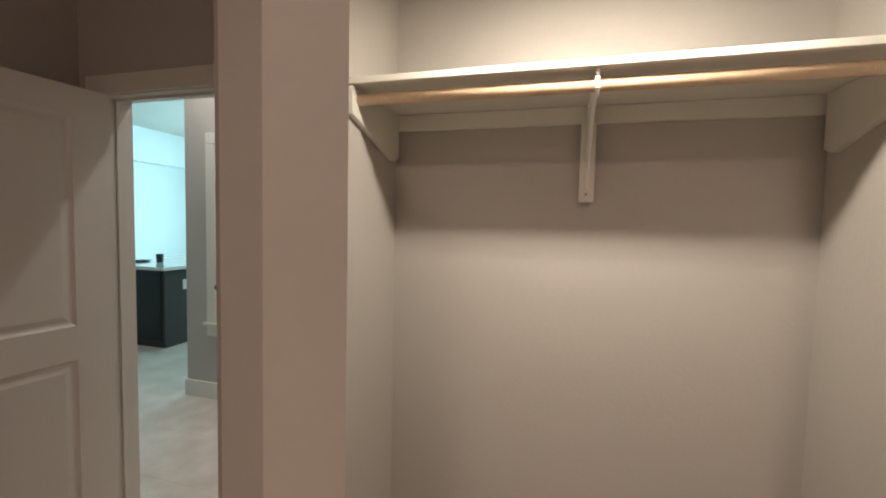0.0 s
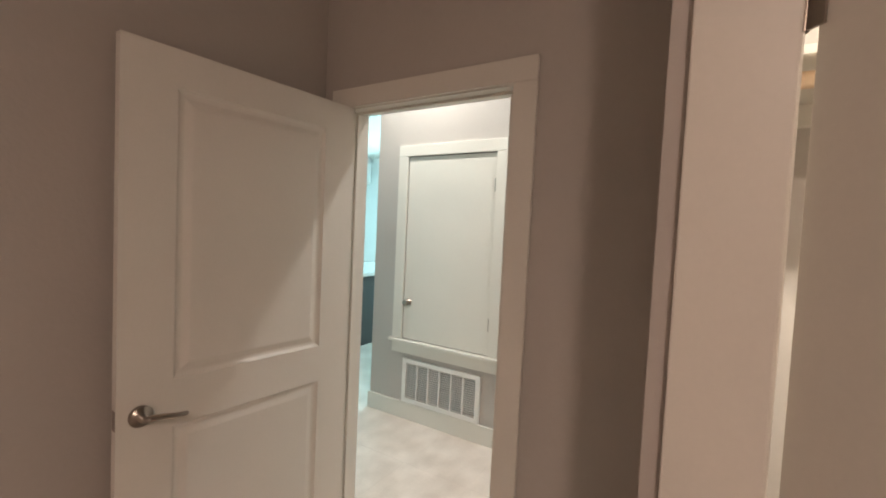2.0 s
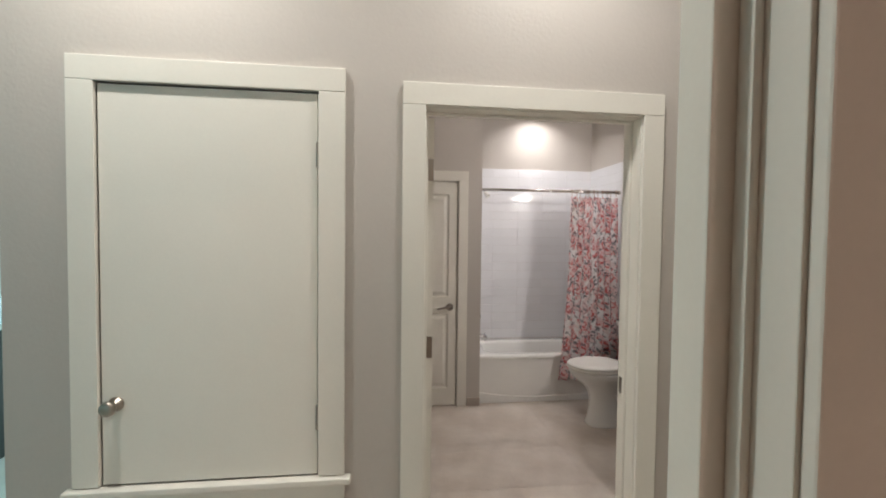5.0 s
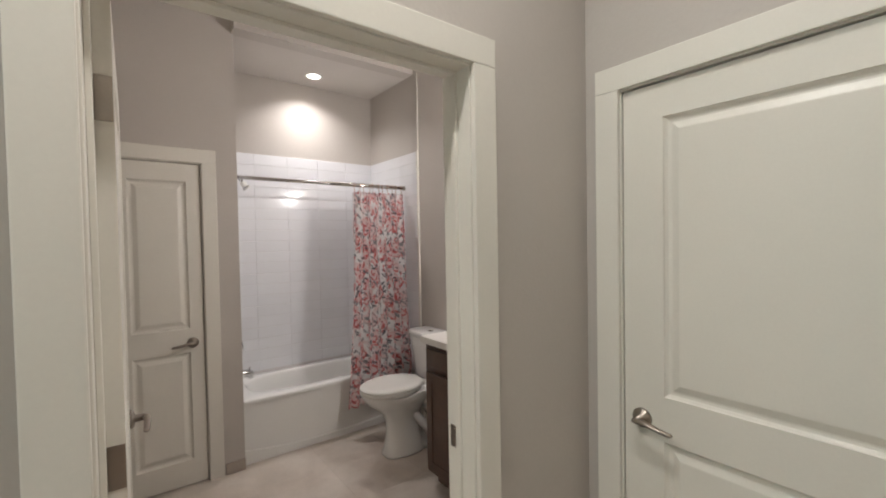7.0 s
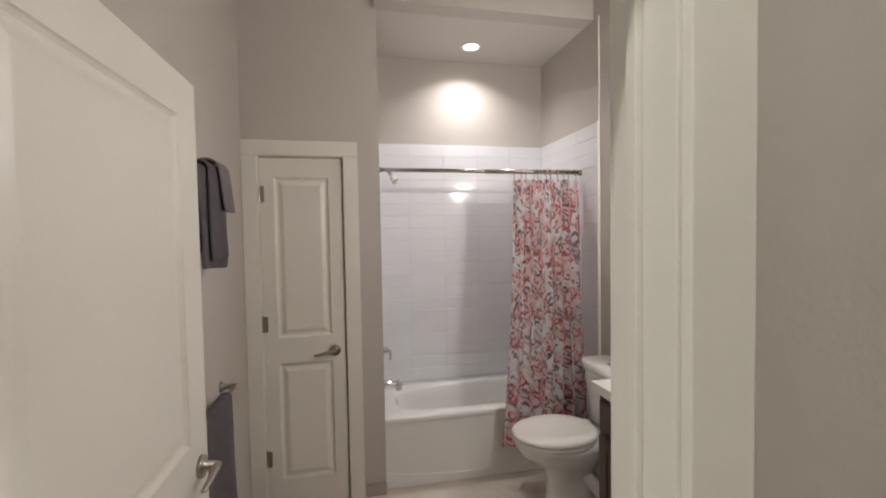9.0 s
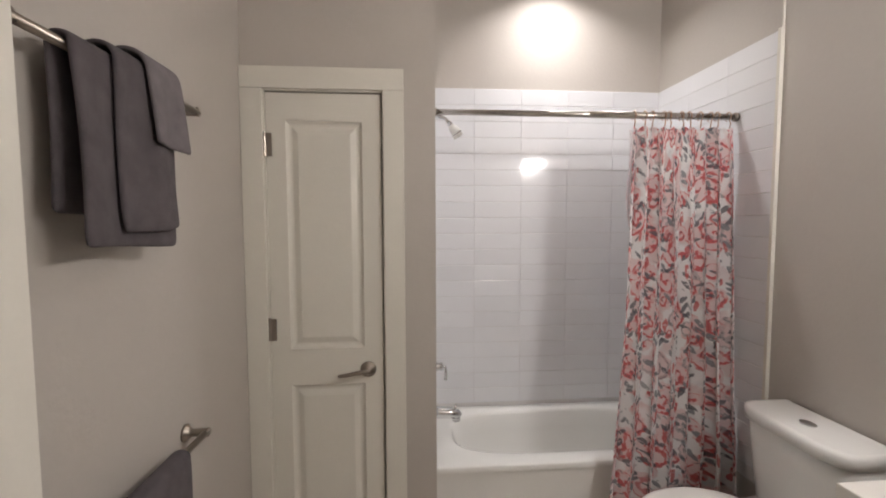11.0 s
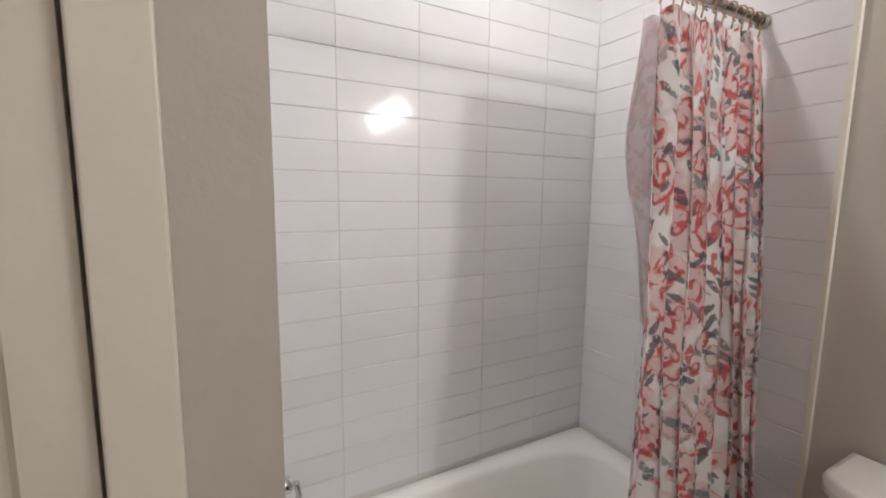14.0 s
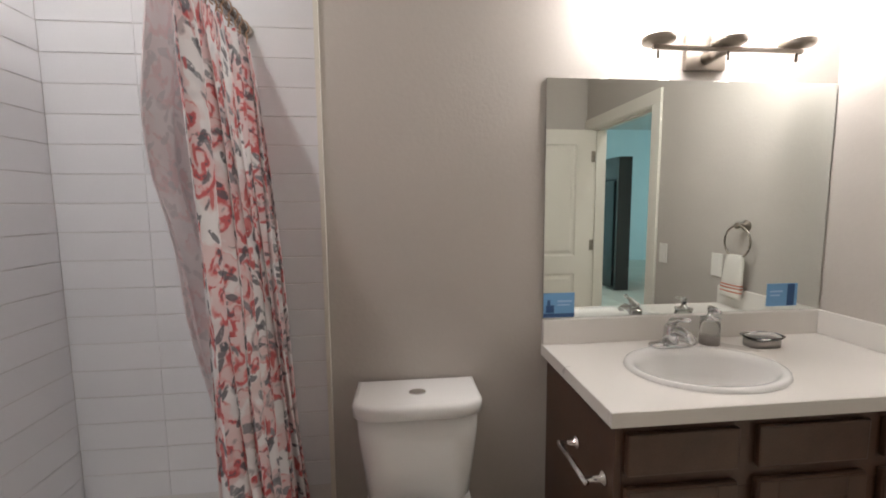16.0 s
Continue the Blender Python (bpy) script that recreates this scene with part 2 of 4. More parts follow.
    l.new(weave.outputs["Fac"], bp.inputs["Height"]), l.new(bp.outputs["Normal"], b.inputs["Normal"])
    return m


FLORAL = printed_cloth("floral_print_cloth")
# pale reverse of the same cloth, for the curtain's folded-back edge
CLOTH_BACK = printed_cloth("faint_print_back", True)
for cloth_mat, share in ((CLOTH_BACK, 0.4), (FLORAL, 0.32)):
    nt = cloth_mat.node_tree
    lit = nt.nodes.new("ShaderNodeBsdfTranslucent")
    both = nt.nodes.new("ShaderNodeMixShader")
    source = nt.nodes["Principled BSDF"].inputs["Base Color"].links[0].from_socket
    nt.links.new(source, lit.inputs["Color"])
    both.inputs["Fac"].default_value = share
    nt.links.new(nt.nodes["Principled BSDF"].outputs["BSDF"], both.inputs[1])
    nt.links.new(lit.outputs["BSDF"], both.inputs[2])
    nt.links.new(both.outputs["Shader"], nt.nodes["Material Output"].inputs["Surface"])


# ---- mesh helpers ----
def finish(name, bm, mat, smooth=False):
    bmesh.ops.recalc_face_normals(bm, faces=bm.faces)
    me = bpy.data.meshes.new(name)
    for f in bm.faces:
        f.smooth = smooth
    bm.to_mesh(me)
    bm.free()
    if mat:
        me.materials.append(mat)
    return me


def part(name, bm, mat, parent, label="", smooth=False):
    ob = new(name, finish(name, bm, mat, smooth))
    ob.parent = parent
    if label:
        tagged(ob, label)
    return ob


def thing(name, label, category, group="", at=None, kind=""):
    ob = new(name)
    ob.empty_display_size = 0.1
    if at is not None:
        ob.matrix_world = at
    return tagged(ob, label, category, group, kind)


def solid(name, bm, mat, label, category="", kind="structure", smooth=False):
    return tagged(new(name, finish(name, bm, mat, smooth)), label, category, "", kind)


def add_box(bm, lo, hi, bevel=0.0, m=None):
    made = bmesh.ops.create_cube(bm, size=1.0)["verts"]
    size = [max(1e-4, b - a) for a, b in zip(lo, hi)]
    mid = [(a + b) / 2 for a, b in zip(lo, hi)]
    bmesh.ops.transform(bm, matrix=Matrix.Translation(mid) @ Matrix.Diagonal((*size, 1)), verts=made)
    if bevel:
        edges = list({e for v in made for e in v.link_edges})
        got = bmesh.ops.bevel(bm, geom=edges, offset=bevel, segments=2, affect="EDGES", profile=0.6)
        made = list({v for f in got["faces"] for v in f.verts} | {v for v in made if v.is_valid})
    if m is not None:
        bmesh.ops.transform(bm, matrix=m, verts=made)
    return bm


def box(lo, hi, bevel=0.0):
    return add_box(bmesh.new(), lo, hi, bevel)


def boxes(*pairs):
    bm = bmesh.new()
    for lo, hi in pairs:
        add_box(bm, lo, hi)
    return bm


def lathe(bm, profile, at=(0, 0, 0), axis="z", n=28):
    """Turned shape from (radius, height) pairs round an axis."""
    turn = {"z": Matrix(), "x": Matrix.Rotation(radians(90), 4, "Y"), "y": Matrix.Rotation(radians(-90), 4, "X"), "-x": Matrix.Rotation(radians(-90), 4, "Y"), "-y": Matrix.Rotation(radians(90), 4, "X")}[axis]
    m = Matrix.Translation(at) @ turn
    rings = [[bm.verts.new(m @ Vector((r * math.cos(a * 2 * math.pi / n), r * math.sin(a * 2 * math.pi / n), h))) for a in range(n)] for r, h in profile]
    for p, q in zip(rings, rings[1:]):
        for i in range(n):
            bm.faces.new((p[i], p[(i + 1) % n], q[(i + 1) % n], q[i]))
    bm.faces.new(rings[0][::-1]), bm.faces.new(rings[-1])
    return bm


def tube(bm, points, radii, n=12, flat=1.0):
    """A round bar along points; flat: its height as a share of its width."""
    pts = [Vector(p) for p in points]
    if isinstance(radii, (int, float)):
        radii = [radii] * len(pts)
    rings = []
    for i, (p, r) in enumerate(zip(pts, radii)):
        d = (pts[min(i + 1, len(pts) - 1)] - pts[max(i - 1, 0)]).normalized()
        up = Vector((0, 0, 1)) if abs(d.z) < 0.95 else Vector((1, 0, 0))
        u = d.cross(up).normalized()
        v = u.cross(d)
        rings.append([bm.verts.new(p + r * (math.cos(a * 2 * math.pi / n) * u + flat * math.sin(a * 2 * math.pi / n) * v)) for a in range(n)])
    for p, q in zip(rings, rings[1:]):
        for i in range(n):
            bm.faces.new((p[i], p[(i + 1) % n], q[(i + 1) % n], q[i]))
    bm.faces.new(rings[0][::-1]), bm.faces.new(rings[-1])
    return bm


def loft(bm, rings, close_first=True, close_last=True):
    made = [[bm.verts.new(p) for p in r] for r in rings]
    k = len(rings[0])
    for p, q in zip(made, made[1:]):
        for i in range(k):
            bm.faces.new((p[i], p[(i + 1) % k], q[(i + 1) % k], q[i]))
    if close_first:
        bm.faces.new(made[0][::-1])
    if close_last:
        bm.faces.new(made[-1])
    return bm


def oval(cx, cy, z, rx, ry, power=2.0, n=48):
    out = []
    for i in range(n):
        a = 2 * math.pi * i / n
        c, s = math.cos(a), math.sin(a)
        out.append((cx + rx * math.copysign(abs(c) ** (2 / power), c), cy + ry * math.copysign(abs(s) ** (2 / power), s), z))
    return out


# ---- the large structure ----
H = 3.20
solid("floor", box((-6.3, -4.2, -0.12), (5.2, 7.2, -0.006)), GROUT, "beige floor slab under the tiles")
solid("ceiling", box((-6.3, -4.2, H), (5.2, 7.2, H + 0.12)), CEIL, "plain painted ceiling")
wall_tub_right = solid("wall_bathroom_right", box((2.585, 1.64, -0.05), (2.70, 4.55, H)), PAINT, "greige painted bathroom wall behind the vanity")
wall_tub_back = solid("wall_bathroom_back", box((1.10, 4.425, -0.05), (2.585, 4.55, H)), PAINT, "greige bathroom wall at the back of the tub")
wall_tub_left = solid("wall_tub_left", box((1.11, 3.88, -0.05), (1.216, 4.425, H)), PAINT, "greige wall at the shower end of the tub")
solid("wall_linen", boxes(((0.475, 3.765, -0.05), (0.548, 3.88, H)), ((1.037, 3.765, -0.05), (1.222, 3.88, H)), ((1.222, 3.765, -0.05), (1.236, 3.7695, H)), ((0.548, 3.765, 2.045), (1.037, 3.88, H))), PAINT, "greige wall with the linen closet door")
solid("wall_linen_inside", boxes(((0.475, 4.425, -0.05), (1.10, 4.55, H)), ((0.36, 3.88, -0.05), (0.475, 4.55, H))), PAINT, "plain walls inside the linen closet")
solid("wall_tub_bulkhead", box((1.222, 3.665, 2.905), (2.585, 3.785, H)), PAINT, "greige bulkhead over the tub opening")
solid("ceiling_tub", box((1.216, 3.785, 2.905), (2.585, 4.425, 2.96)), CEIL, "lowered ceiling over the tub")
solid("wall_bathroom_left", box((0.36, 1.755, -0.05), (0.475, 3.88, H)), PAINT, "greige bathroom wall with the towel bars")
solid("wall_hall", boxes(((-0.90, 1.64, -0.05), (-0.60, 1.755, H)), ((-0.60, 1.64, -0.05), (0.18, 1.755, 0.625)), ((-0.60, 1.64, 2.085), (0.18, 1.755, H)),
                         ((0.18, 1.64, -0.05), (0.552, 1.755, H)), ((0.552, 1.64, 2.052), (1.452, 1.755, H)), ((1.452, 1.64, -0.05), (2.585, 1.755, H))), PAINT, "greige hall wall with the bathroom door and the service panel")
solid("wall_service", boxes(((-0.90, 1.755, -0.05), (-0.785, 7.0, H)), ((-0.785, 2.6, -0.05), (0.36, 2.7, H))), PAINT, "greige walls round the service closet")
solid("wall_hall_end", boxes(((2.018, 0.475, -0.05), (2.13, 0.655, H)), ((2.018, 1.514, -0.05), (2.13, 1.64, H)), ((2.018, 0.655, 2.048), (2.13, 1.514, H))), PAINT, "greige wall at the end of the hall")
solid("wall_bedroom_door", boxes(((-0.26, 0.358, -0.05), (0.002, 0.475, H)), ((0.823, 0.358, -0.05), (2.92, 0.475, H)), ((0.002, 0.358, 2.048), (0.823, 0.475, H))), PAINT, "greige wall between bedroom and hall")
solid("wall_bedroom_left", box((-0.26, -4.0, -0.05), (-0.14, 0.358, H)), PAINT, "greige bedroom wall beside the door")
solid("wall_closet_side", box((1.35, -0.375, -0.05), (1.47, 0.358, H)), PAINT, "greige side wall of the bedroom closet")
solid("wall_closet_front", boxes(((1.47, -0.375, 2.05), (2.72, -0.26, H)), ((2.72, -0.375, -0.05), (5.0, -0.26, H))), PAINT, "greige wall over the closet opening")
solid("wall_closet_right", box((2.805, -0.26, -0.05), (2.92, 0.358, H)), PAINT, "greige end wall inside the closet")
solid("wall_bedroom_far", boxes(((-0.26, -4.12, -0.05), (5.12, -4.0, H)), ((5.0, -4.0, -0.05), (5.12, -0.26, H))), PAINT, "plain bedroom walls behind")
# opening for the added kitchen window
solid("wall_kitchen_window", boxes(((-6.12, 7.0, -0.05), (-4.2, 7.12, H)), ((-1.0, 7.0, -0.05), (-0.785, 7.12, H)), ((-4.2, 7.0, -0.05), (-1.0, 7.12, 0.75)), ((-4.2, 7.0, 2.65), (-1.0, 7.12, H))), KWALL, "white kitchen wall with an opening for the added window")
solid("wall_kitchen", boxes(((-6.12, -3.0, -0.05), (-6.0, 7.0, H)), ((-6.12, -3.12, -0.05), (-0.26, -3.0, H))), KWALL, "white kitchen walls in daylight")
solid("trim_kitchen_soffit", box((-6.0, 3.0, 2.55), (-5.75, 7.0, H)), KWALL, "white soffit along the kitchen wall")


def baseboard(name, lo, hi, mat=TRIM, label="white painted baseboard"):
    return solid(name, box(lo, hi, 0.004), mat, label)


B = 0.135
baseboard("baseboard_hall", (-0.905, 1.625, 0), (0.476, 1.64, B))
baseboard("baseboard_hall_end", (-0.915, 1.625, 0), (-0.90, 3.5, B))
baseboard("baseboard_hall_short", (1.528, 1.625, 0), (2.018, 1.64, B))
baseboard("baseboard_hall_back", (-0.26, 0.475, 0), (-0.055, 0.49, B))
baseboard("baseboard_hall_back_right", (0.90, 0.475, 0), (2.018, 0.49, B))
baseboard("baseboard_linen", (1.118, 3.752, 0), (1.238, 3.765, 0.075), TILEBASE, "tan tile base strip")
baseboard("baseboard_bath_left", (0.475, 1.80, 0), (0.488, 3.747, 0.075), TILEBASE, "tan tile base strip")
baseboard("baseboard_toilet", (2.572, 2.86, 0), (2.585, 3.58, 0.10))
baseboard("baseboard_bedroom", (0.90, 0.343, 0), (1.35, 0.358, B))
baseboard("baseboard_closet", (1.47, 0.343, 0), (2.805, 0.358, B))


# ---- doors ----
def door_frame(name, m, w, h, th, label, sides=(True, True), casing=0.09, head=0.09):
    """Jambs, stop and casings of an opening w x h; local x runs across, y through the wall of thickness th."""
    f = thing(name, label, "door frame", at=m, kind="structure")
    part("jamb", box((-0.016, -0.002, 0), (0, th + 0.002, h), 0.002), TRIM, f)
    part("jamb", box((w, -0.002, 0), (w + 0.016, th + 0.002, h), 0.002), TRIM, f)
    part("head_jamb", box((-0.016, -0.002, h), (w + 0.016, th + 0.002, h + 0.014), 0.002), TRIM, f)
    for i, (y0, y1) in enumerate(((-0.019, -0.002), (th + 0.002, th + 0.019))):
        if not sides[i]:
            continue
        part("casing", box((-casing, y0, 0), (-0.005, y1, h + 0.005), 0.003), TRIM, f)
        part("casing", box((w + 0.005, y0, 0), (w + casing, y1, h + 0.005), 0.003), TRIM, f)
        part("head_casing", box((-casing, y0, h + 0.0055), (w + casing, y1, h + head), 0.003), TRIM, f)
    return f


def stops(f, w, h, y0, y1):
    part("stop", box((0, y0, 0), (0.011, y1, h - 0.011), 0.002), TRIM, f)
    part("stop", box((w - 0.011, y0, 0), (w, y1, h - 0.011), 0.002), TRIM, f)
    part("head_stop", box((0, y0, h - 0.011), (w, y1, h), 0.002), TRIM, f)


def panel_face(bm, y, out, w, h, panels):
    """One moulded face at depth y, facing out (+1 or -1), with two raised panels."""
    def p(x, z, d):
        return bm.verts.new((x, y - out * d, z))

    def quad(x0, z0, x1, z1):
        bm.faces.new((p(x0, z0, 0), p(x1, z0, 0), p(x1, z1, 0), p(x0, z1, 0)))

    x0, x1 = panels[0][0], panels[0][1]
    quad(0, 0, x0, h), quad(x1, 0, w, h)
    levels = [0, *[v for q in panels for v in q[2:]], h]
    for a, b in zip(levels[::2], levels[1::2]):
        quad(x0, a, x1, b)
    for a, b, c, d in panels:
        rings = []
        for inset, deep in ((0, 0), (0.003, 0.005), (0.011, 0.0115), (0.018, 0.013), (0.024, 0.0125), (0.046, 0.0035), (0.050, 0.003)):
            rings.append([p(a + inset, c + inset, deep), p(b - inset, c + inset, deep), p(b - inset, d - inset, deep), p(a + inset, d - inset, deep)])
        for r, q in zip(rings, rings[1:]):
            for i in range(4):
                bm.faces.new((r[i], r[(i + 1) % 4], q[(i + 1) % 4], q[i]))
        bm.faces.new(rings[-1])


def lever(parent, x, z, y, out, way, mat):
    """A lever handle on a round rose at (x, z) of the face y; the lever points way along x."""
    bm = lathe(bmesh.new(), ((0.033, 0), (0.033, 0.006), (0.029, 0.012), (0.014, 0.016), (0.012, 0.045)), (x, y, z), "y" if out > 0 else "-y")
    h = part("handle", bm, mat, parent, "brushed nickel lever handle", True)
    pts = [(x - way * 0.008, y + out * 0.046, z), (x + way * 0.015, y + out * 0.049, z + 0.003), (x + way * 0.05, y + out * 0.050, z - 0.001), (x + way * 0.085, y + out * 0.048, z - 0.009), (x + way * 0.112, y + out * 0.045, z - 0.012), (x + way * 0.118, y + out * 0.044, z - 0.012)]
    part("lever", tube(bmesh.new(), pts, [0.010, 0.013, 0.011, 0.010, 0.009, 0.004], 14, 0.75), mat, h, "", True)


def hinge(parent, x, y, z, mat=NICKEL, size=0.045):
    bm = lathe(bmesh.new(), ((0.006, -size), (0.0065, -size), (0.0065, size), (0.004, size + 0.004)), (x, y, z), "z", 10)
    add_box(bm, (x, y - 0.002, z - size), (x + 0.028, y + 0.0015, z + size))
    return part("hinge", bm, mat, parent, "nickel butt hinge")


def panel_door(name, m, w, label, stile, handle_way=-1, knobs=True, hinge_y=0.0, hinge_x=-0.004, plates=False, h=2.022):
    """A two-panel door; the hinge is at the local origin and the leaf runs to +x, 35 mm thick towards -y."""
    d = thing(name, label, "door", at=m)
    panels = [(stile, w - stile, 0.155, 0.835), (stile, w - stile, 0.985, 1.905)]
    bm = bmesh.new()
    panel_face(bm, 0.0, 1, w, h, panels)
    panel_face(bm, -0.035, -1, w, h, panels)
    for a, b in (((0, 0), (0, h)), ((w, 0), (w, h)), ((0, 0), (w, 0)), ((0, h), (w, h))):
        bm.faces.new([bm.verts.new(v) for v in ((a[0], 0, a[1]), (b[0], 0, b[1]), (b[0], -0.035, b[1]), (a[0], -0.035, a[1]))])
    bmesh.ops.remove_doubles(bm, verts=bm.verts, dist=0.0004)
    bmesh.ops.translate(bm, verts=bm.verts, vec=(0, 0, 0.010))
    part("leaf", bm, TRIM, d)
    if knobs:
        lever(d, w - 0.062, 0.905, 0.0, 1, handle_way, NICKEL)
        lever(d, w - 0.062, 0.905, -0.035, -1, handle_way, NICKEL)
        part("latch_plate", box((w - 0.001, -0.029, 0.875), (w + 0.0015, -0.006, 0.935), 0.0005), NICKEL, d)
    for z in (0.30, 1.08, 1.82):
        hinge(d, hinge_x, hinge_y, z)
        if plates:
            part("hinge_plate", box((-0.0022, -0.034, z - 0.045), (-0.0004, -0.004, z + 0.045), 0.0004), NICKEL, d, "nickel hinge plate on the door edge")
    return d


# bathroom door: frame in the hall wall, leaf swung into the bathroom
f = door_frame("door_frame_1", pose(0.568, 1.64, 0), 0.868, 2.036, 0.115, "white painted frame of the open bathroom door", casing=0.092)
stops(f, 0.868, 2.036, 0.055, 0.075)
part("strike_plate", box((0.8655, 0.085, 0.87), (0.8685, 0.112, 0.94), 0.0008), NICKEL, f)
for z in (0.30, 1.08, 1.82):
    part("hinge_leaf", box((-0.0005, 0.078, z - 0.045), (0.0035, 0.118, z + 0.045), 0.0006), NICKEL, f)
panel_door("door_1", pose(0.574, 1.772, 0, 0, 0, 89.3), 0.858, "white two-panel bathroom door standing open against the wall", 0.125, hinge_y=0.004, plates=True)
# bedroom door
f = door_frame("door_frame_2", pose(0.018, 0.358, 0), 0.787, 2.032, 0.117, "white painted frame of the bedroom door", casing=0.093)
stops(f, 0.787, 2.032, 0.045, 0.065)
part("strike_board", box((0.748, 0.0655, 0), (0.7865, 0.118, 2.031), 0.003), TRIM, f)
panel_door("door_2", pose(0.022, 0.352, 0, 0, 0, -95.0) @ Matrix.Translation((0, 0.035, 0)), 0.86, "white two-panel bedroom door standing open", 0.150, hinge_y=-0.039)
# door at the end of the hall, closed
f = door_frame("door_frame_3", pose(2.018, 1.498, 0, 0, 0, -90), 0.827, 2.032, 0.112, "white painted frame of the closed hall door", casing=0.092)
panel_door("door_3", pose(2.022, 0.673, 0, 0, 0, 90), 0.821, "white two-panel hall door, closed", 0.135, hinge_y=0.012, h=2.016)
# linen closet door, closed
f = door_frame("door_frame_4", pose(0.564, 3.765, 0), 0.457, 2.03, 0.115, "white painted frame of the linen closet door", (True, False), 0.088)
panel_door("door_4", pose(0.566, 3.803, 0), 0.4495, "narrow white two-panel linen closet door, closed", 0.075, hinge_y=-0.043, h=2.014)
# bedroom closet door, ajar
f = door_frame("door_frame_5", pose(1.497, -0.375, 0), 1.207, 2.032, 0.115, "white painted frame of the bedroom closet opening", (True, False), 0.12)
panel_door("door_5", pose(1.496, -0.370, 0, 0, 0, -52.9) @ Matrix.Translation((0.019, 0.036, 0)), 0.745, "white two-panel bedroom closet door standing half open", 0.115, knobs=False, hinge_y=-0.038, hinge_x=-0.018)

# ---- hall: service panel and return grille ----
panel = thing("service_panel", "flat white service panel with a nickel knob and white casing", "panel door")
part("leaf", box((-0.583, 1.636, 0.642), (0.163, 1.668, 2.066), 0.002), TRIM, panel)
part("casing", box((-0.676, 1.620, 0.64), (-0.588, 1.639, 2.072), 0.003), TRIM, panel)
part("casing", box((0.168, 1.620, 0.64), (0.265, 1.639, 2.072), 0.003), TRIM, panel)
part("head_casing", box((-0.676, 1.620, 2.0725), (0.265, 1.639, 2.158), 0.003), TRIM, panel)
part("sill", box((-0.70, 1.598, 0.612), (0.289, 1.6395, 0.636), 0.005), TRIM, panel)
part("apron", box((-0.676, 1.620, 0.525), (0.265, 1.639, 0.611), 0.003), TRIM, panel)
# near-black sheet stands in for the shade in the gaps round the leaf
part("backing", box((-0.598, 1.672, 0.63), (0.178, 1.69, 2.08)), DARK, panel)
part("knob", lathe(bmesh.new(), ((0.026, 0), (0.026, 0.005), (0.011, 0.012), (0.010, 0.028), (0.022, 0.036), (0.027, 0.047), (0.024, 0.058), (0.012, 0.063)), (-0.535, 1.636, 0.935), "-y"), NICKEL, panel, "brushed nickel round knob", True)
for z in (0.86, 1.84):
    hinge(panel, 0.165, 1.630, z)

grille = thing("return_air_grille", "white louvred return air grille under the service panel", "vent")
GX0, GX1, GZ0, GZ1 = -0.560, 0.128, 0.140, 0.487
part("frame", boxes(((GX0, 1.620, GZ0), (GX0 + 0.036, 1.639, GZ1)), ((GX1 - 0.036, 1.620, GZ0), (GX1, 1.639, GZ1)), ((GX0 + 0.036, 1.620, GZ0), (GX1 - 0.036, 1.639, GZ0 + 0.034)), ((GX0 + 0.036, 1.620, GZ1 - 0.034), (GX1 - 0.036, 1.639, GZ1))), PLASTIC, grille)
# dark grey sheet puts the shade between the slats into its colour
part("backing", box((GX0 + 0.02, 1.6385, GZ0 + 0.02), (GX1 - 0.02, 1.6398, GZ1 - 0.02)), material("slot_shade_grey", (0.16, 0.165, 0.17), 0.9), grille)
inner = (GX1 - GX0 - 0.072) / 6
for i in range(1, 6):
    x = GX0 + 0.036 + i * inner
    part("mullion", box((x - 0.005, 1.622, GZ0 + 0.034), (x + 0.005, 1.638, GZ1 - 0.034)), PLASTIC, grille)
slat = finish("slat", box((-inner * 3 + 0.001, -0.0075, -0.0011), (inner * 3 - 0.001, 0.0075, 0.0011)), PLASTIC)
for i in range(17):
    ob = new("slat", slat)
    ob.parent = grille
    ob.matrix_world = pose((GX0 + GX1) / 2, 1.6305, GZ0 + 0.043 + i * 0.0163, 10)


def downlight(x, y, z, label):
    d = thing("recessed_light", label, "ceiling light")
    part("trim_ring", loft(bmesh.new(), [oval(x, y, z - 0.001, 0.075, 0.075), oval(x, y, z - 0.006, 0.074, 0.074), oval(x, y, z - 0.007, 0.056, 0.056), oval(x, y, z - 0.001, 0.052, 0.052)], False, False), PLASTIC, d, "", True)
    part("lens", lathe(bmesh.new(), ((0.051, 0.0), (0.050, 0.002)), (x, y, z - 0.0035)), LENS, d, "lit round lens")


# the bedroom fixture is added to go with the fill; it stays out of view
for x, y, z, label in ((2.5, -3.4, H, "added round ceiling light in the bedroom, out of view"), (1.925, 4.16, 2.905, "lit recessed downlight over the tub"), (1.05, 1.18, H, "lit recessed downlight in the hall"), (-0.45, 1.18, H, "lit recessed downlight in the hall")):
    downlight(x, y, z, label)


def wall_plate(name, m, label, outlet=False):
    """A switch plate, 70 x 115 mm; local z up, facing local -y."""
    s = thing(name, label, "switch", at=m)
    part("plate", box((-0.036, -0.006, -0.058), (0.036, 0, 0.058), 0.002), PLASTIC, s)
    if outlet:
        for z in (-0.024, 0.024):
            part("socket", box((-0.017, -0.008, z - 0.014), (0.017, -0.006, z + 0.014), 0.001), PLASTIC, s)
    else:
        part("rocker", box((-0.017, -0.009, -0.034), (0.017, -0.006, 0.034), 0.001), PLASTIC, s)
    return s


wall_plate("light_switch", pose(1.349, 0.11, 1.09, 0, 0, -90), "white rocker switch on the bedroom wall by the door")
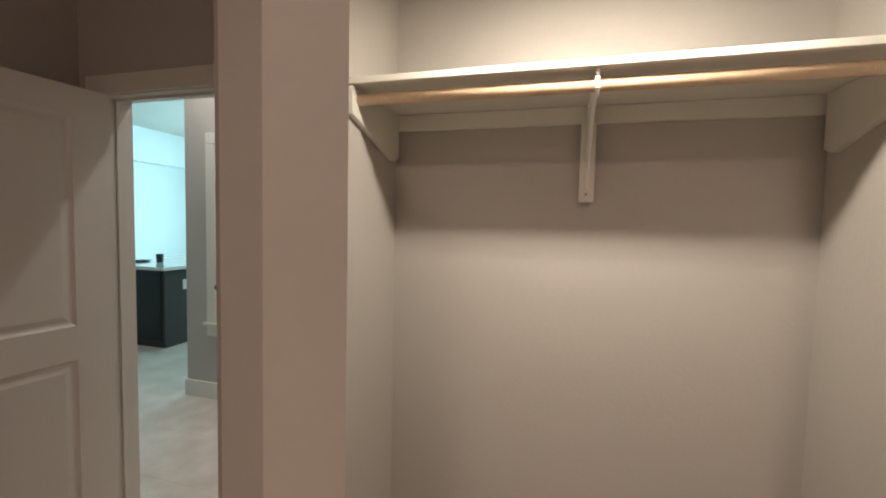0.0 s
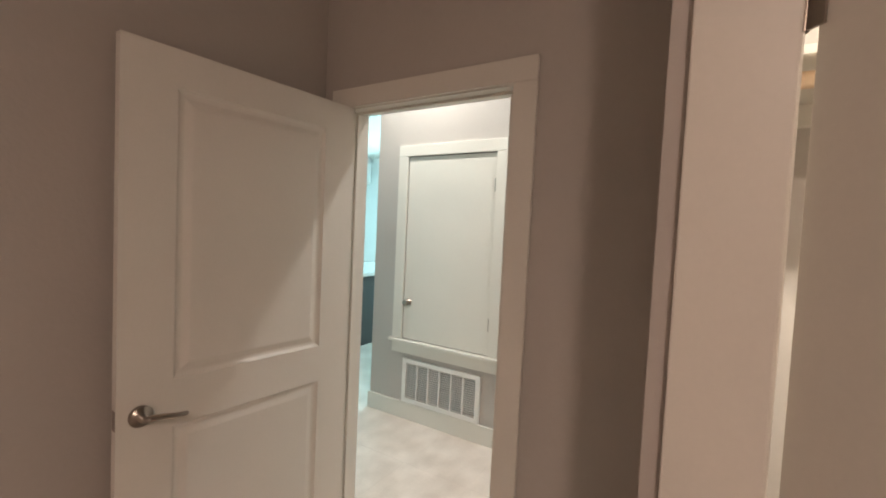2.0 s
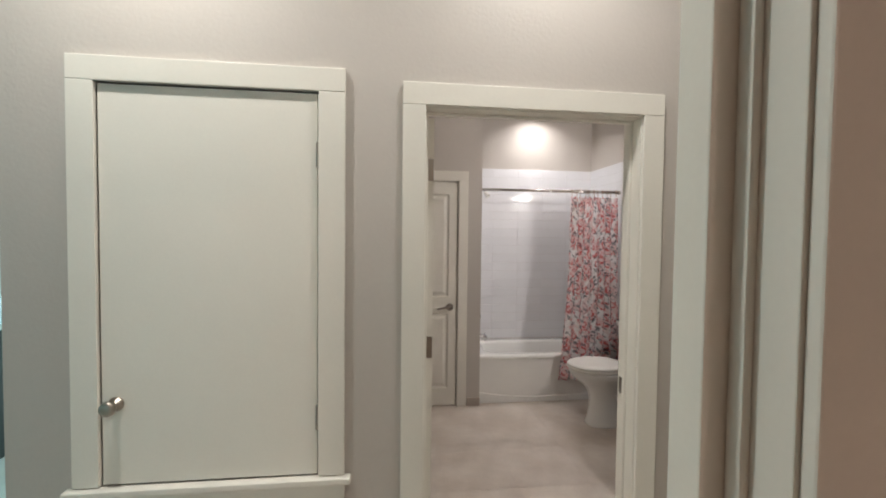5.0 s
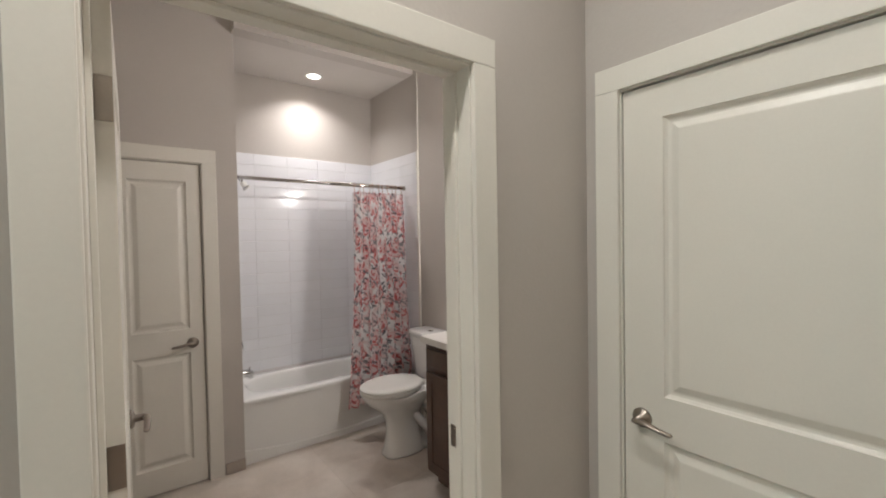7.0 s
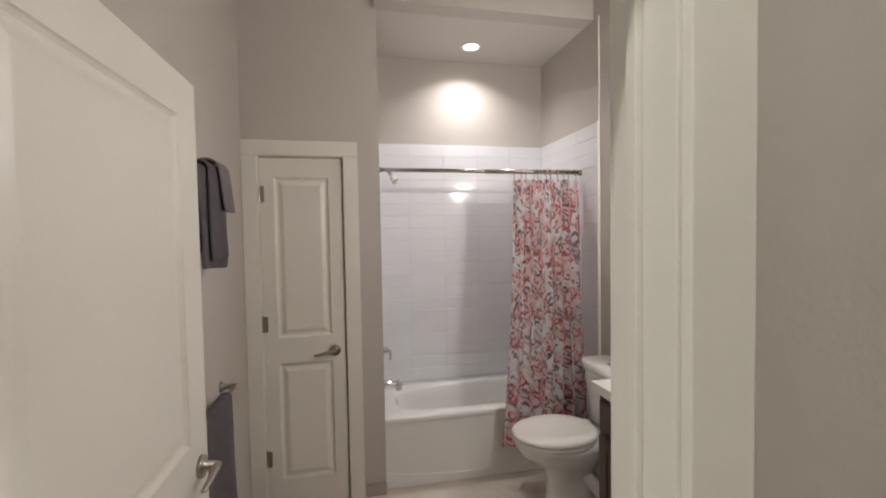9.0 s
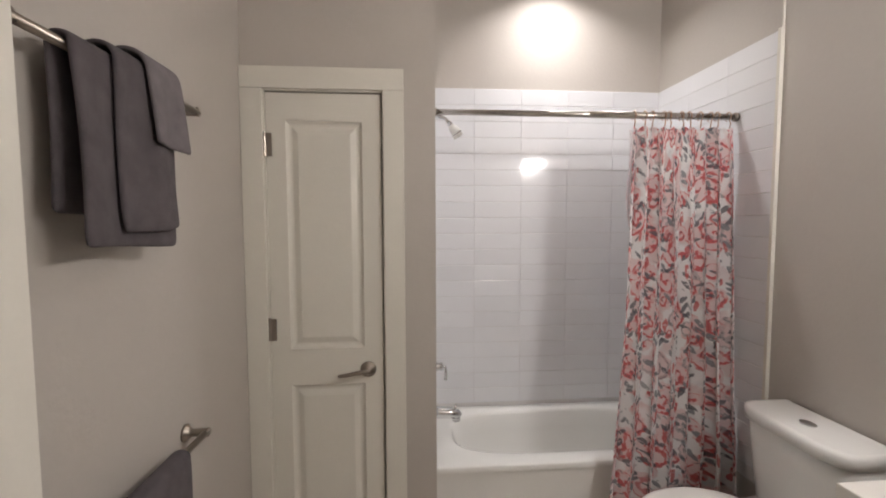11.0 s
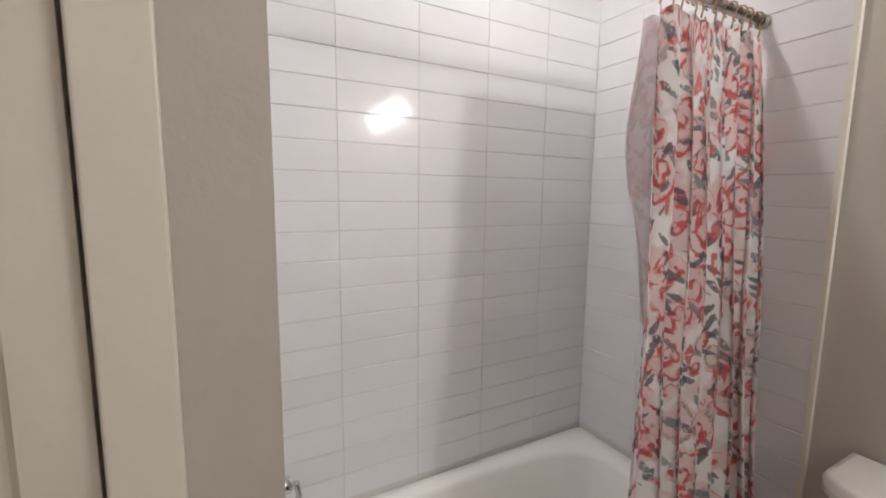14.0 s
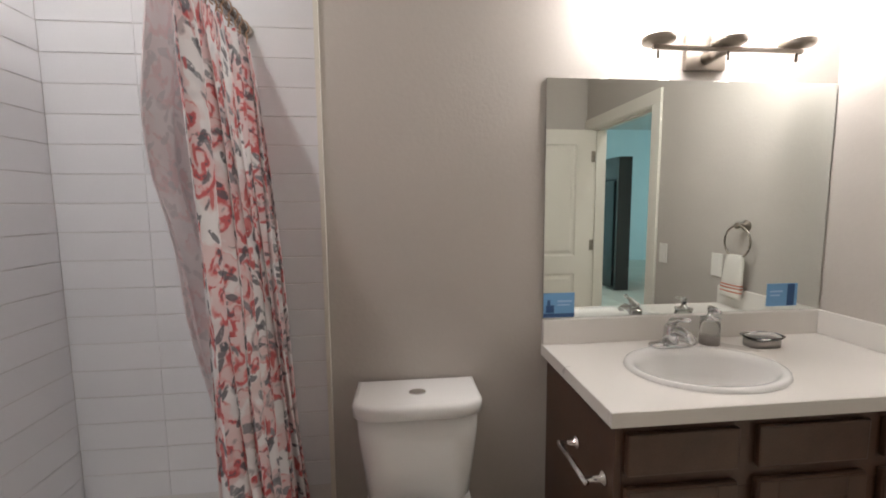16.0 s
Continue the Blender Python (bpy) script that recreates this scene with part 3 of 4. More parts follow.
wall_plate("light_switch", pose(1.60, 1.757, 1.13, 0, 0, 180), "white rocker switch beside the bathroom door")
wall_plate("wall_outlet", pose(2.04, 1.757, 1.12, 0, 0, 180), "white wall outlet beside the hand towel", True)

# ---- bedroom closet: shelf, rod, bracket ----
shelf = thing("closet_shelf", "white closet shelf on cleats along three walls", "shelf")
part("board", box((1.472, -0.005, 1.872), (2.803, 0.356, 1.890), 0.002), TRIM, shelf)
part("front_lip", box((1.472, -0.022, 1.871), (2.803, -0.0055, 1.890), 0.003), TRIM, shelf)
part("cleat", box((1.472, 0.338, 1.815), (2.803, 0.357, 1.8715), 0.003), TRIM, shelf)


def end_cleat(x0, x1):
    bm = bmesh.new()
    prof = ((0.337, 1.8715), (0.337, 1.715), (0.30, 1.70), (-0.02, 1.79), (-0.02, 1.867))
    a = [bm.verts.new((x0, y, z)) for y, z in prof]
    b = [bm.verts.new((x1, y, z)) for y, z in prof]
    bm.faces.new(a), bm.faces.new(b[::-1])
    for i in range(5):
        bm.faces.new((a[i], a[(i + 1) % 5], b[(i + 1) % 5], b[i]))
    part("end_cleat", bm, TRIM, shelf)


end_cleat(1.471, 1.489), end_cleat(2.786, 2.804)
rod = tagged(new("closet_rod", finish("closet_rod", tube(bmesh.new(), [(1.49, 0.02, 1.836), (2.785, 0.02, 1.836)], 0.0165, 20), WOODROD, True)), "pale round wooden hanging rod under the closet shelf", "rod")
bracket = thing("shelf_bracket", "white metal shelf and rod bracket on the closet wall", "bracket")
part("wall_board", box((2.125, 0.320, 1.56), (2.172, 0.3375, 1.8145), 0.002), TRIM, bracket)
part("upright", box((2.142, 0.308, 1.60), (2.155, 0.3195, 1.8715), 0.002), PLASTIC, bracket)
part("arm", box((2.143, -0.004, 1.858), (2.154, 0.308, 1.8715), 0.002), PLASTIC, bracket)
part("brace", tube(bmesh.new(), [(2.1485, 0.305, 1.67), (2.1485, 0.16, 1.80), (2.1485, 0.045, 1.852)], 0.005, 8), PLASTIC, bracket)
part("hook", tube(bmesh.new(), [(2.1485, 0.048, 1.862), (2.1485, 0.044, 1.832), (2.1485, 0.02, 1.812), (2.1485, -0.003, 1.826), (2.1485, -0.004, 1.852)], 0.006, 10), PLASTIC, bracket)
for z in (1.585, 1.64):
    part("screw", lathe(bmesh.new(), ((0.005, 0), (0.003, 0.002)), (2.148, 0.3195, z), "-y", 10), NICKEL, bracket)

# assumed fixture for the unseen closet lamp; strip shape and mount are made up
fixture = thing("closet_light", "lit white strip light assumed on the closet header, out of view", "wall lamp")
part("base", box((1.83, -0.2595, 2.092), (2.47, -0.20, 2.125), 0.006), PLASTIC, fixture)
part("diffuser", box((1.85, -0.255, 2.0875), (2.45, -0.205, 2.0915), 0.0015), LENS, fixture, "lit diffuser")

# ---- kitchen seen through the door ----
island = thing("kitchen_island", "charcoal kitchen island with a white stone worktop", "kitchen island")
part("body", box((-3.20, 2.55, 0.0), (-2.19, 4.6, 0.885), 0.003), CHARCOAL, island)
part("front_panel", box((-3.18, 2.538, 0.08), (-2.23, 2.5495, 0.87), 0.002), BLACK, island, "black appliance front")
part("worktop", box((-3.26, 2.50, 0.886), (-2.14, 4.66, 0.925), 0.006), CERAMIC, island, "white stone worktop")
plate = wall_plate("wall_outlet", pose(-2.1885, 2.82, 0.70, 0, 0, 90), "white outlet on the side of the kitchen island", True)
cup = tagged(new("cup", finish("cup", lathe(bmesh.new(), ((0.036, 0), (0.042, 0.10), (0.038, 0.10), (0.033, 0.008)), (-2.72, 2.95, 0.9255)), CHARCOAL, True)), "dark cup on the island worktop", "cup")
tray = tagged(new("tray", finish("tray", lathe(bmesh.new(), ((0.10, 0), (0.13, 0.012), (0.125, 0.014), (0.095, 0.004)), (-2.95, 2.86, 0.9255)), CHARCOAL, True)), "dark low dish on the island worktop", "dish")
fridge = thing("refrigerator", "tall black refrigerator in a charcoal surround", "refrigerator")
part("side_panel", box((-2.55, -0.37, 0), (-2.50, -0.141, 2.17), 0.002), CHARCOAL, fridge)
part("body", box((-3.30, -0.36, 0.02), (-2.551, -0.14, 1.80), 0.004), BLACK, fridge)
part("door", box((-3.29, -0.139, 0.06), (-2.56, -0.10, 1.79), 0.008), BLACK, fridge)
part("upper_cabinet", box((-3.30, -0.36, 1.81), (-2.551, -0.14, 2.17), 0.003), CHARCOAL, fridge)
# unseen window, added to account for the kitchen's cool daylight
win = thing("window_1", "wide white kitchen window added as the daylight source", "window", kind="structure")
part("window_frame", boxes(((-4.2, 7.02, 0.75), (-4.14, 7.10, 2.65)), ((-1.06, 7.02, 0.75), (-1.0, 7.10, 2.65)), ((-4.14, 7.02, 0.75), (-1.06, 7.10, 0.81)), ((-4.14, 7.02, 2.59), (-1.06, 7.10, 2.65)), ((-2.93, 7.02, 0.81), (-2.87, 7.10, 2.59))), TRIM, win)

# ---- bathroom: tub, shower ----
TX0, TX1, TY0, TY1, RIM = 1.228, 2.573, 3.800, 4.413, 0.440
tub = thing("bathtub", "white enamelled alcove bathtub with a plain apron", "bathtub")
tcx, tcy, thx, thy = (TX0 + TX1) / 2, (TY0 + TY1) / 2, (TX1 - TX0) / 2, (TY1 - TY0) / 2
rings = [oval(tcx, tcy, RIM - 0.03, thx, thy, 40, 96), oval(tcx, tcy, RIM - 0.006, thx, thy, 40, 96), oval(tcx, tcy, RIM, thx - 0.006, thy - 0.006, 40, 96)]
for z, rx, ry, pw, dy in ((0, 0.585, 0.235, 3.4, 0.01), (-0.004, 0.575, 0.226, 3.3, 0.01), (-0.02, 0.565, 0.217, 3.2, 0.01), (-0.10, 0.545, 0.205, 3.1, 0.01), (-0.22, 0.52, 0.19, 3.0, 0.01), (-0.29, 0.49, 0.17, 2.9, 0.01), (-0.315, 0.43, 0.13, 2.7, 0.01), (-0.32, 0.30, 0.08, 2.4, 0.01)):
    rings.append(oval(tcx + 0.005, tcy + dy, RIM + z, rx, ry, pw, 96))
part("basin", loft(bmesh.new(), rings, False, True), TUB, tub, "", True)
bm = box((TX0 + 0.004, TY0 + 0.012, 0.0), (TX1 - 0.004, TY0 + 0.030, RIM - 0.012), 0.003)
part("apron", bm, TUB, tub)
bm = bmesh.new()
N = 24
prof = [(TX0 + 0.004 + (TX1 - TX0 - 0.008) * i / N, 0.045 + 0.055 * (abs(2 * i / N - 1) ** 2.4)) for i in range(N + 1)]
for y0, y1 in ((TY0 + 0.004, TY0 + 0.0118),):
    a = [bm.verts.new((x, y0, z)) for x, z in prof]
    b = [bm.verts.new((x, y0, 0)) for x, z in prof]
    c = [bm.verts.new((x, y1, z + 0.006)) for x, z in prof]
    for i in range(N):
        bm.faces.new((a[i], a[i + 1], b[i + 1], b[i])), bm.faces.new((c[i], c[i + 1], a[i + 1], a[i]))
part("base_skirt", bm, TUB, tub)
part("overflow", lathe(bmesh.new(), ((0.036, 0), (0.036, 0.006), (0.028, 0.011), (0.006, 0.013)), (1.352, 4.10, 0.355), "x"), CHROME, tub, "chrome overflow plate", True)
part("overflow_lever", tube(bmesh.new(), [(1.363, 4.10, 0.36), (1.377, 4.10, 0.375)], 0.005, 8), CHROME, tub)

spout = thing("tub_spout", "chrome tub spout with a diverter", "spout")
part("body", tube(bmesh.new(), [(1.227, 4.10, 0.553), (1.27, 4.10, 0.553), (1.33, 4.10, 0.549), (1.362, 4.10, 0.541), (1.372, 4.10, 0.531)], [0.032, 0.031, 0.027, 0.024, 0.018], 18), CHROME, spout, "", True)
part("outlet", tube(bmesh.new(), [(1.356, 4.10, 0.539), (1.358, 4.10, 0.509)], [0.019, 0.020], 16), CHROME, spout, "", True)
part("diverter", tube(bmesh.new(), [(1.352, 4.10, 0.558), (1.352, 4.10, 0.581), (1.352, 4.10, 0.589)], [0.005, 0.005, 0.009], 10), CHROME, spout, "", True)
valve = thing("shower_valve", "chrome shower valve with a lever on an oval plate", "valve")
bm = loft(bmesh.new(), [[(1.2265 + d, 4.10 + p[0], 0.790 + p[1]) for p in [(q[0], q[1]) for q in oval(0, 0, 0, r, r * 1.35, 2, 36)]] for d, r in ((0, 0.058), (0.005, 0.057), (0.010, 0.046))])
part("escutcheon", bm, CHROME, valve, "", True)
part("hub", lathe(bmesh.new(), ((0.022, 0), (0.024, 0.015), (0.018, 0.035), (0.021, 0.05), (0.010, 0.056)), (1.235, 4.10, 0.790), "x"), CHROME, valve, "", True)
part("lever", tube(bmesh.new(), [(1.283, 4.10, 0.790), (1.300, 4.098, 0.787), (1.305, 4.095, 0.760), (1.302, 4.092, 0.725)], [0.008, 0.009, 0.007, 0.010], 12), CHROME, valve, "", True)
shower = thing("wall_shower", "chrome shower arm with a small white and chrome head", "shower head")
part("flange", lathe(bmesh.new(), ((0.030, 0), (0.027, 0.006), (0.012, 0.011)), (1.2265, 4.10, 2.02), "x"), CHROME, shower, "", True)
part("arm", tube(bmesh.new(), [(1.23, 4.10, 2.02), (1.28, 4.10, 2.022), (1.305, 4.10, 2.013), (1.326, 4.10, 1.992)], 0.0095, 12), CHROME, shower, "", True)
part("collar", tube(bmesh.new(), [(1.323, 4.10, 1.996), (1.337, 4.10, 1.977)], [0.012, 0.014], 14), CHROME, shower, "", True)
part("head", tube(bmesh.new(), [(1.334, 4.10, 1.981), (1.342, 4.10, 1.970), (1.357, 4.10, 1.949), (1.369, 4.10, 1.931), (1.371, 4.10, 1.928)], [0.014, 0.021, 0.023, 0.027, 0.023], 20), PLASTIC, shower, "white plastic spray head", True)
part("ring", tube(bmesh.new(), [(1.360, 4.10, 1.945), (1.364, 4.10, 1.939)], [0.0270, 0.0272], 20), CHROME, shower, "", True)

RODY, RODZ = 3.815, 1.972
srod = thing("shower_curtain_rod", "brushed steel tension rod across the tub", "rod")
part("rod", tube(bmesh.new(), [(1.238, RODY, RODZ), (2.565, RODY, RODZ)], 0.0125, 18), STEEL, srod, "", True)
part("sleeve", tube(bmesh.new(), [(1.9, RODY, RODZ), (2.562, RODY, RODZ)], 0.0145, 18), STEEL, srod, "", True)
part("end_cap", lathe(bmesh.new(), ((0.020, 0), (0.020, 0.012), (0.015, 0.02)), (1.2262, RODY, RODZ), "x"), NICKEL, srod, "", True)
part("end_cap", lathe(bmesh.new(), ((0.020, 0), (0.020, 0.012), (0.015, 0.02)), (2.5748, RODY, RODZ), "-x"), NICKEL, srod, "", True)

XL, XR = 2.095, 2.535
for i in range(11):
    x = XL + 0.006 + (XR - XL - 0.012) * i / 10 + 0.008 * math.sin(i * 2.7)
    pts = [(x + 0.004 * math.sin(i), RODY + 0.019 * math.cos(a), RODZ + 0.0195 * math.sin(a)) for a in [radians(-60 + 30 * k) for k in range(11)]]
    pts += [(x, RODY - 0.012, RODZ - 0.030), (x, RODY - 0.008, RODZ - 0.052)]
    tagged(new("curtain_hook", finish("curtain_hook", tube(bmesh.new(), pts, 0.0024, 7), COPPER, True)), "bronze curtain hook on the shower rod", "hook", "curtain hooks")


def hanging_cloth(name, label, mat, left, right, top, bottom, depth, folds, seed, nu=260, nv=60):
    """A gathered cloth: left, right and depth give x, x and y at a share v of its drop."""
    rnd = random.Random(seed)
    phase = [rnd.uniform(-0.5, 0.5) for _ in range(folds * 2 + 3)]
    me = bpy.data.meshes.new(name)
    verts, faces, uvs = [], [], []
    for j in range(nv + 1):
        v = j / nv
        z0 = top + (bottom - top) * v
        for i in range(nu + 1):
            u = i / nu
            k = u * folds
            c = int(k)
            wob = phase[c] * (1 - (k - c)) + phase[c + 1] * (k - c)
            ang = 2 * math.pi * (k + 0.25 * wob + 0.10 * math.sin(3 * v + c))
            amp = (0.022 + 0.028 * v) * (0.75 + 0.5 * phase[c + 1]) * (0.5 + 0.5 * min(1, v * 9))
            x = left(v) + (right(v) - left(v)) * u + 0.35 * amp * math.sin(2 * ang)
            y = depth(v, u) + amp * math.sin(ang) + 0.006 * math.sin(9 * v + 5 * u * folds)
            z = z0 - (0.012 * (0.5 - 0.5 * math.cos(2 * math.pi * u * 10)) if j == 0 else 0)
            p = Vector((x, y, z))
            verts.append(p)
            uvs.append((u * 1.55, (1 - v) * abs(top - bottom)))
    w = nu + 1
    for j in range(nv):
        for i in range(nu):
            faces.append((j * w + i, j * w + i + 1, (j + 1) * w + i + 1, (j + 1) * w + i))
    me.from_pydata([tuple(v) for v in verts], [], faces)
    layer = me.uv_layers.new(name="cloth")
    for poly in me.polygons:
        poly.use_smooth = True
        for li in poly.loop_indices:
            layer.data[li].uv = uvs[me.loops[li].vertex_index]
    me.materials.append(mat)
    ob = new(name, me)
    if mat is FLORAL:
        thick = ob.modifiers.new("thickness", "SOLIDIFY")
        thick.thickness = 0.0014
    return tagged(ob, label, "curtain")


hanging_cloth("shower_curtain", "white shower curtain with coral roses and grey leaves, drawn aside", FLORAL,
              lambda v: XL - 0.135 * v ** 1.3, lambda v: XR + 0.012 + 0.006 * v, RODZ - 0.048, 0.235,
              lambda v, u: RODY - 0.012 - (0.086 + 0.022 * (1 - u)) * min(1, v * 1.15), 7, 4)
# separate sheet that stands for the curtain's own back edge, folded behind
hanging_cloth("curtain_back", "pale faint-print back of the shower curtain, its edge folded behind", CLOTH_BACK,
              lambda v: XL + 0.006 + 0.045 * v + 0.14 * max(0, v - 0.4) + 0.008 * math.sin(15 * v), lambda v: XR - 0.02, RODZ - 0.052, 0.86,
              lambda v, u: RODY + 0.018 + 0.042 * math.exp(-((v - 0.30) / 0.30) ** 2) * (1 - u * 0.75) - 0.04 * max(0, v - 0.4), 5, 9, 160, 40)

trim = solid("trim_tile_edge", boxes(((2.568, 3.598, 0.02), (2.584, 3.612, 2.262)), ((2.577, 3.60, 2.262), (2.5845, 3.606, 2.90))), TRIM, "white edge trim beside the shower tiles")
solid("trim_tile_edge_left", box((1.2165, 3.770, 0.0), (1.2275, 3.792, 2.262)), TILE, "white edge strip at the shower end wall")

# ---- toilet ----
YC = 3.308
toilet = thing("toilet", "white ceramic two-piece toilet with a closed lid", "toilet")


def egg(z, x_front, x_back, half, power=2.2, n=48):
    cx, rx = (x_front + x_back) / 2, (x_back - x_front) / 2
    out = []
    for x, y, zz in oval(0, 0, z, 1, 1, power, n):
        out.append((cx + rx * x, YC + half * y * (1.0 - 0.10 * max(0, -x)), zz))
    return out


part("pedestal", loft(bmesh.new(), [egg(0.0, 2.045, 2.36, 0.108, 2.8), egg(0.014, 2.045, 2.36, 0.109, 2.8), egg(0.05, 2.06, 2.35, 0.098, 2.6), egg(0.15, 2.075, 2.33, 0.086, 2.4), egg(0.25, 2.07, 2.33, 0.088, 2.3), egg(0.31, 2.04, 2.35, 0.106, 2.3), egg(0.355, 1.985, 2.38, 0.138, 2.2), egg(0.40, 1.925, 2.41, 0.165, 2.2), egg(0.4461, 1.895, 2.42, 0.178, 2.2), egg(0.4597, 1.898, 2.42, 0.178, 2.2), egg(0.4619, 1.91, 2.41, 0.170, 2.2)]), CERAMIC, toilet, "", True)
part("foot", loft(bmesh.new(), [egg(0.0, 2.30, 2.51, 0.100, 3.5), egg(0.045, 2.30, 2.51, 0.098, 3.5), egg(0.075, 2.30, 2.49, 0.080, 3)]), CERAMIC, toilet, "", True)
part("tank_shelf", loft(bmesh.new(), [egg(0.2838, 2.36, 2.56, 0.10, 5), egg(0.3745, 2.33, 2.565, 0.15, 5), egg(0.4540, 2.32, 2.57, 0.175, 6), egg(0.4676, 2.325, 2.57, 0.17, 6)]), CERAMIC, toilet, "", True)
part("trapway", tube(bmesh.new(), [(2.20, YC - 0.04, 0.31), (2.26, YC - 0.066, 0.27), (2.33, YC - 0.078, 0.19), (2.38, YC - 0.080, 0.12), (2.43, YC - 0.080, 0.11), (2.465, YC - 0.074, 0.19), (2.45, YC - 0.06, 0.31)], [0.03, 0.034, 0.036, 0.037, 0.037, 0.036, 0.03], 16), CERAMIC, toilet, "", True)
part("seat", loft(bmesh.new(), [egg(0.4625, 1.892, 2.335, 0.180), egg(0.4676, 1.886, 2.34, 0.185), egg(0.4812, 1.886, 2.34, 0.185), egg(0.4858, 1.892, 2.335, 0.181)]), PLASTIC, toilet, "white plastic seat", True)
part("lid", loft(bmesh.new(), [egg(0.4863, 1.892, 2.345, 0.181), egg(0.4915, 1.884, 2.35, 0.187), egg(0.5062, 1.886, 2.35, 0.186), egg(0.5142, 1.905, 2.335, 0.170), egg(0.5164, 1.98, 2.28, 0.11)]), PLASTIC, toilet, "white plastic lid, closed", True)
for dy in (-0.07, 0.07):
    part("hinge_cap", box((2.335, YC + dy - 0.02, 0.466), (2.365, YC + dy + 0.02, 0.502), 0.008), PLASTIC, toilet)


def tank_ring(z, half, x0, cut, back=2.572, n=6):
    """Plan of the tank: square at the wall, its front corners cut round."""
    pts = [(back, YC - half, z), (back, YC + half, z)]
    for i in range(n + 1):
        a = radians(90 * i / n)
        pts.append((x0 + cut * (1 - math.sin(a)) * 0.9, YC + half - cut * 1.5 * (1 - math.cos(a)), z))
    for i in range(n, -1, -1):
        a = radians(90 * i / n)
        pts.append((x0 + cut * (1 - math.sin(a)) * 0.9, YC - half + cut * 1.5 * (1 - math.cos(a)), z))
    return pts


part("tank", loft(bmesh.new(), [tank_ring(0.469, 0.150, 2.415, 0.05), tank_ring(0.49, 0.165, 2.40, 0.055), tank_ring(0.70, 0.190, 2.385, 0.06), tank_ring(0.780, 0.193, 2.382, 0.06)]), CERAMIC, toilet, "", True)
part("tank_lid", loft(bmesh.new(), [tank_ring(0.7815, 0.193, 2.378, 0.06), tank_ring(0.785, 0.204, 2.366, 0.065), tank_ring(0.818, 0.205, 2.365, 0.065), tank_ring(0.827, 0.199, 2.372, 0.062), tank_ring(0.829, 0.188, 2.385, 0.055, 2.566)]), CERAMIC, toilet, "white ceramic tank lid", True)
bm = loft(bmesh.new(), [oval(2.462, YC, 0.8292, 0.020, 0.027), oval(2.462, YC, 0.8335, 0.020, 0.027), oval(2.462, YC, 0.8345, 0.017, 0.024)])
part("flush_button", bm, CHROME, toilet, "chrome flush button", True)
holder = tagged(new("supply_valve", finish("supply_valve", tube(bmesh.new(), [(2.572, 3.12, 0.16), (2.52, 3.12, 0.16), (2.515, 3.12, 0.20), (2.515, 3.16, 0.36), (2.515, 3.175, 0.41)], [0.014, 0.010, 0.007, 0.006, 0.006], 10), CHROME, True)), "chrome water supply valve and hose behind the toilet", "valve")

# ---- vanity ----
CX0, CY0, CY1, CZ = 2.068, 1.757, 2.855, 0.933
vanity = thing("vanity_cabinet", "dark-stained wooden vanity cabinet with drawers", "cabinet")
VF = 2.092
part("side_panel", box((VF, 2.814, 0.095), (2.583, 2.832, 0.892), 0.002), CABINET, vanity)
part("side_panel", box((VF, 1.760, 0.095), (2.583, 1.778, 0.892), 0.002), CABINET, vanity)
part("face_frame", boxes(((VF, 1.7785, 0.70), (VF + 0.018, 2.8135, 0.892)), ((VF, 1.7785, 0.095), (VF + 0.018, 2.8135, 0.699))), CABINET, vanity)
part("bottom", box((VF + 0.0185, 1.7785, 0.095), (2.583, 2.8135, 0.112)), CABINET, vanity)
part("toe_kick", box((VF + 0.07, 1.76, 0.0), (2.583, 2.825, 0.094)), CABINET, vanity)


def front(name, y0, y1, z0, z1, label):
    p = part(name, box((VF - 0.019, y0, z0), (VF - 0.001, y1, z1), 0.005), CABINET, vanity, label)
    if z1 - z0 > 0.3:
        for lo, hi in (((VF - 0.024, y0 + 0.004, z0 + 0.004), (VF - 0.0192, y0 + 0.058, z1 - 0.004)), ((VF - 0.024, y1 - 0.058, z0 + 0.004), (VF - 0.0192, y1 - 0.004, z1 - 0.004)),
                       ((VF - 0.024, y0 + 0.0585, z0 + 0.004), (VF - 0.0192, y1 - 0.0585, z0 + 0.058)), ((VF - 0.024, y0 + 0.0585, z1 - 0.058), (VF - 0.0192, y1 - 0.0585, z1 - 0.004))):
            part("rail", box(lo, hi, 0.002), CABINET, p)


for y0, y1 in ((2.508, 2.808), (2.140, 2.455), (1.785, 2.090)):
    front("drawer_front", y0, y1, 0.758, 0.868, "dark wooden drawer front")
    front("door", y0, y1, 0.125, 0.725, "dark wooden cabinet door")

SX, SY, SRX, SRY = 2.300, 2.442, 0.182, 0.238
counter = thing("vanity_counter", "white laminate vanity counter with backsplash", "countertop")
bm = bmesh.new()
outer = [(CX0, CY0), (CX0, CY1), (2.583, CY1), (2.583, CY0)]
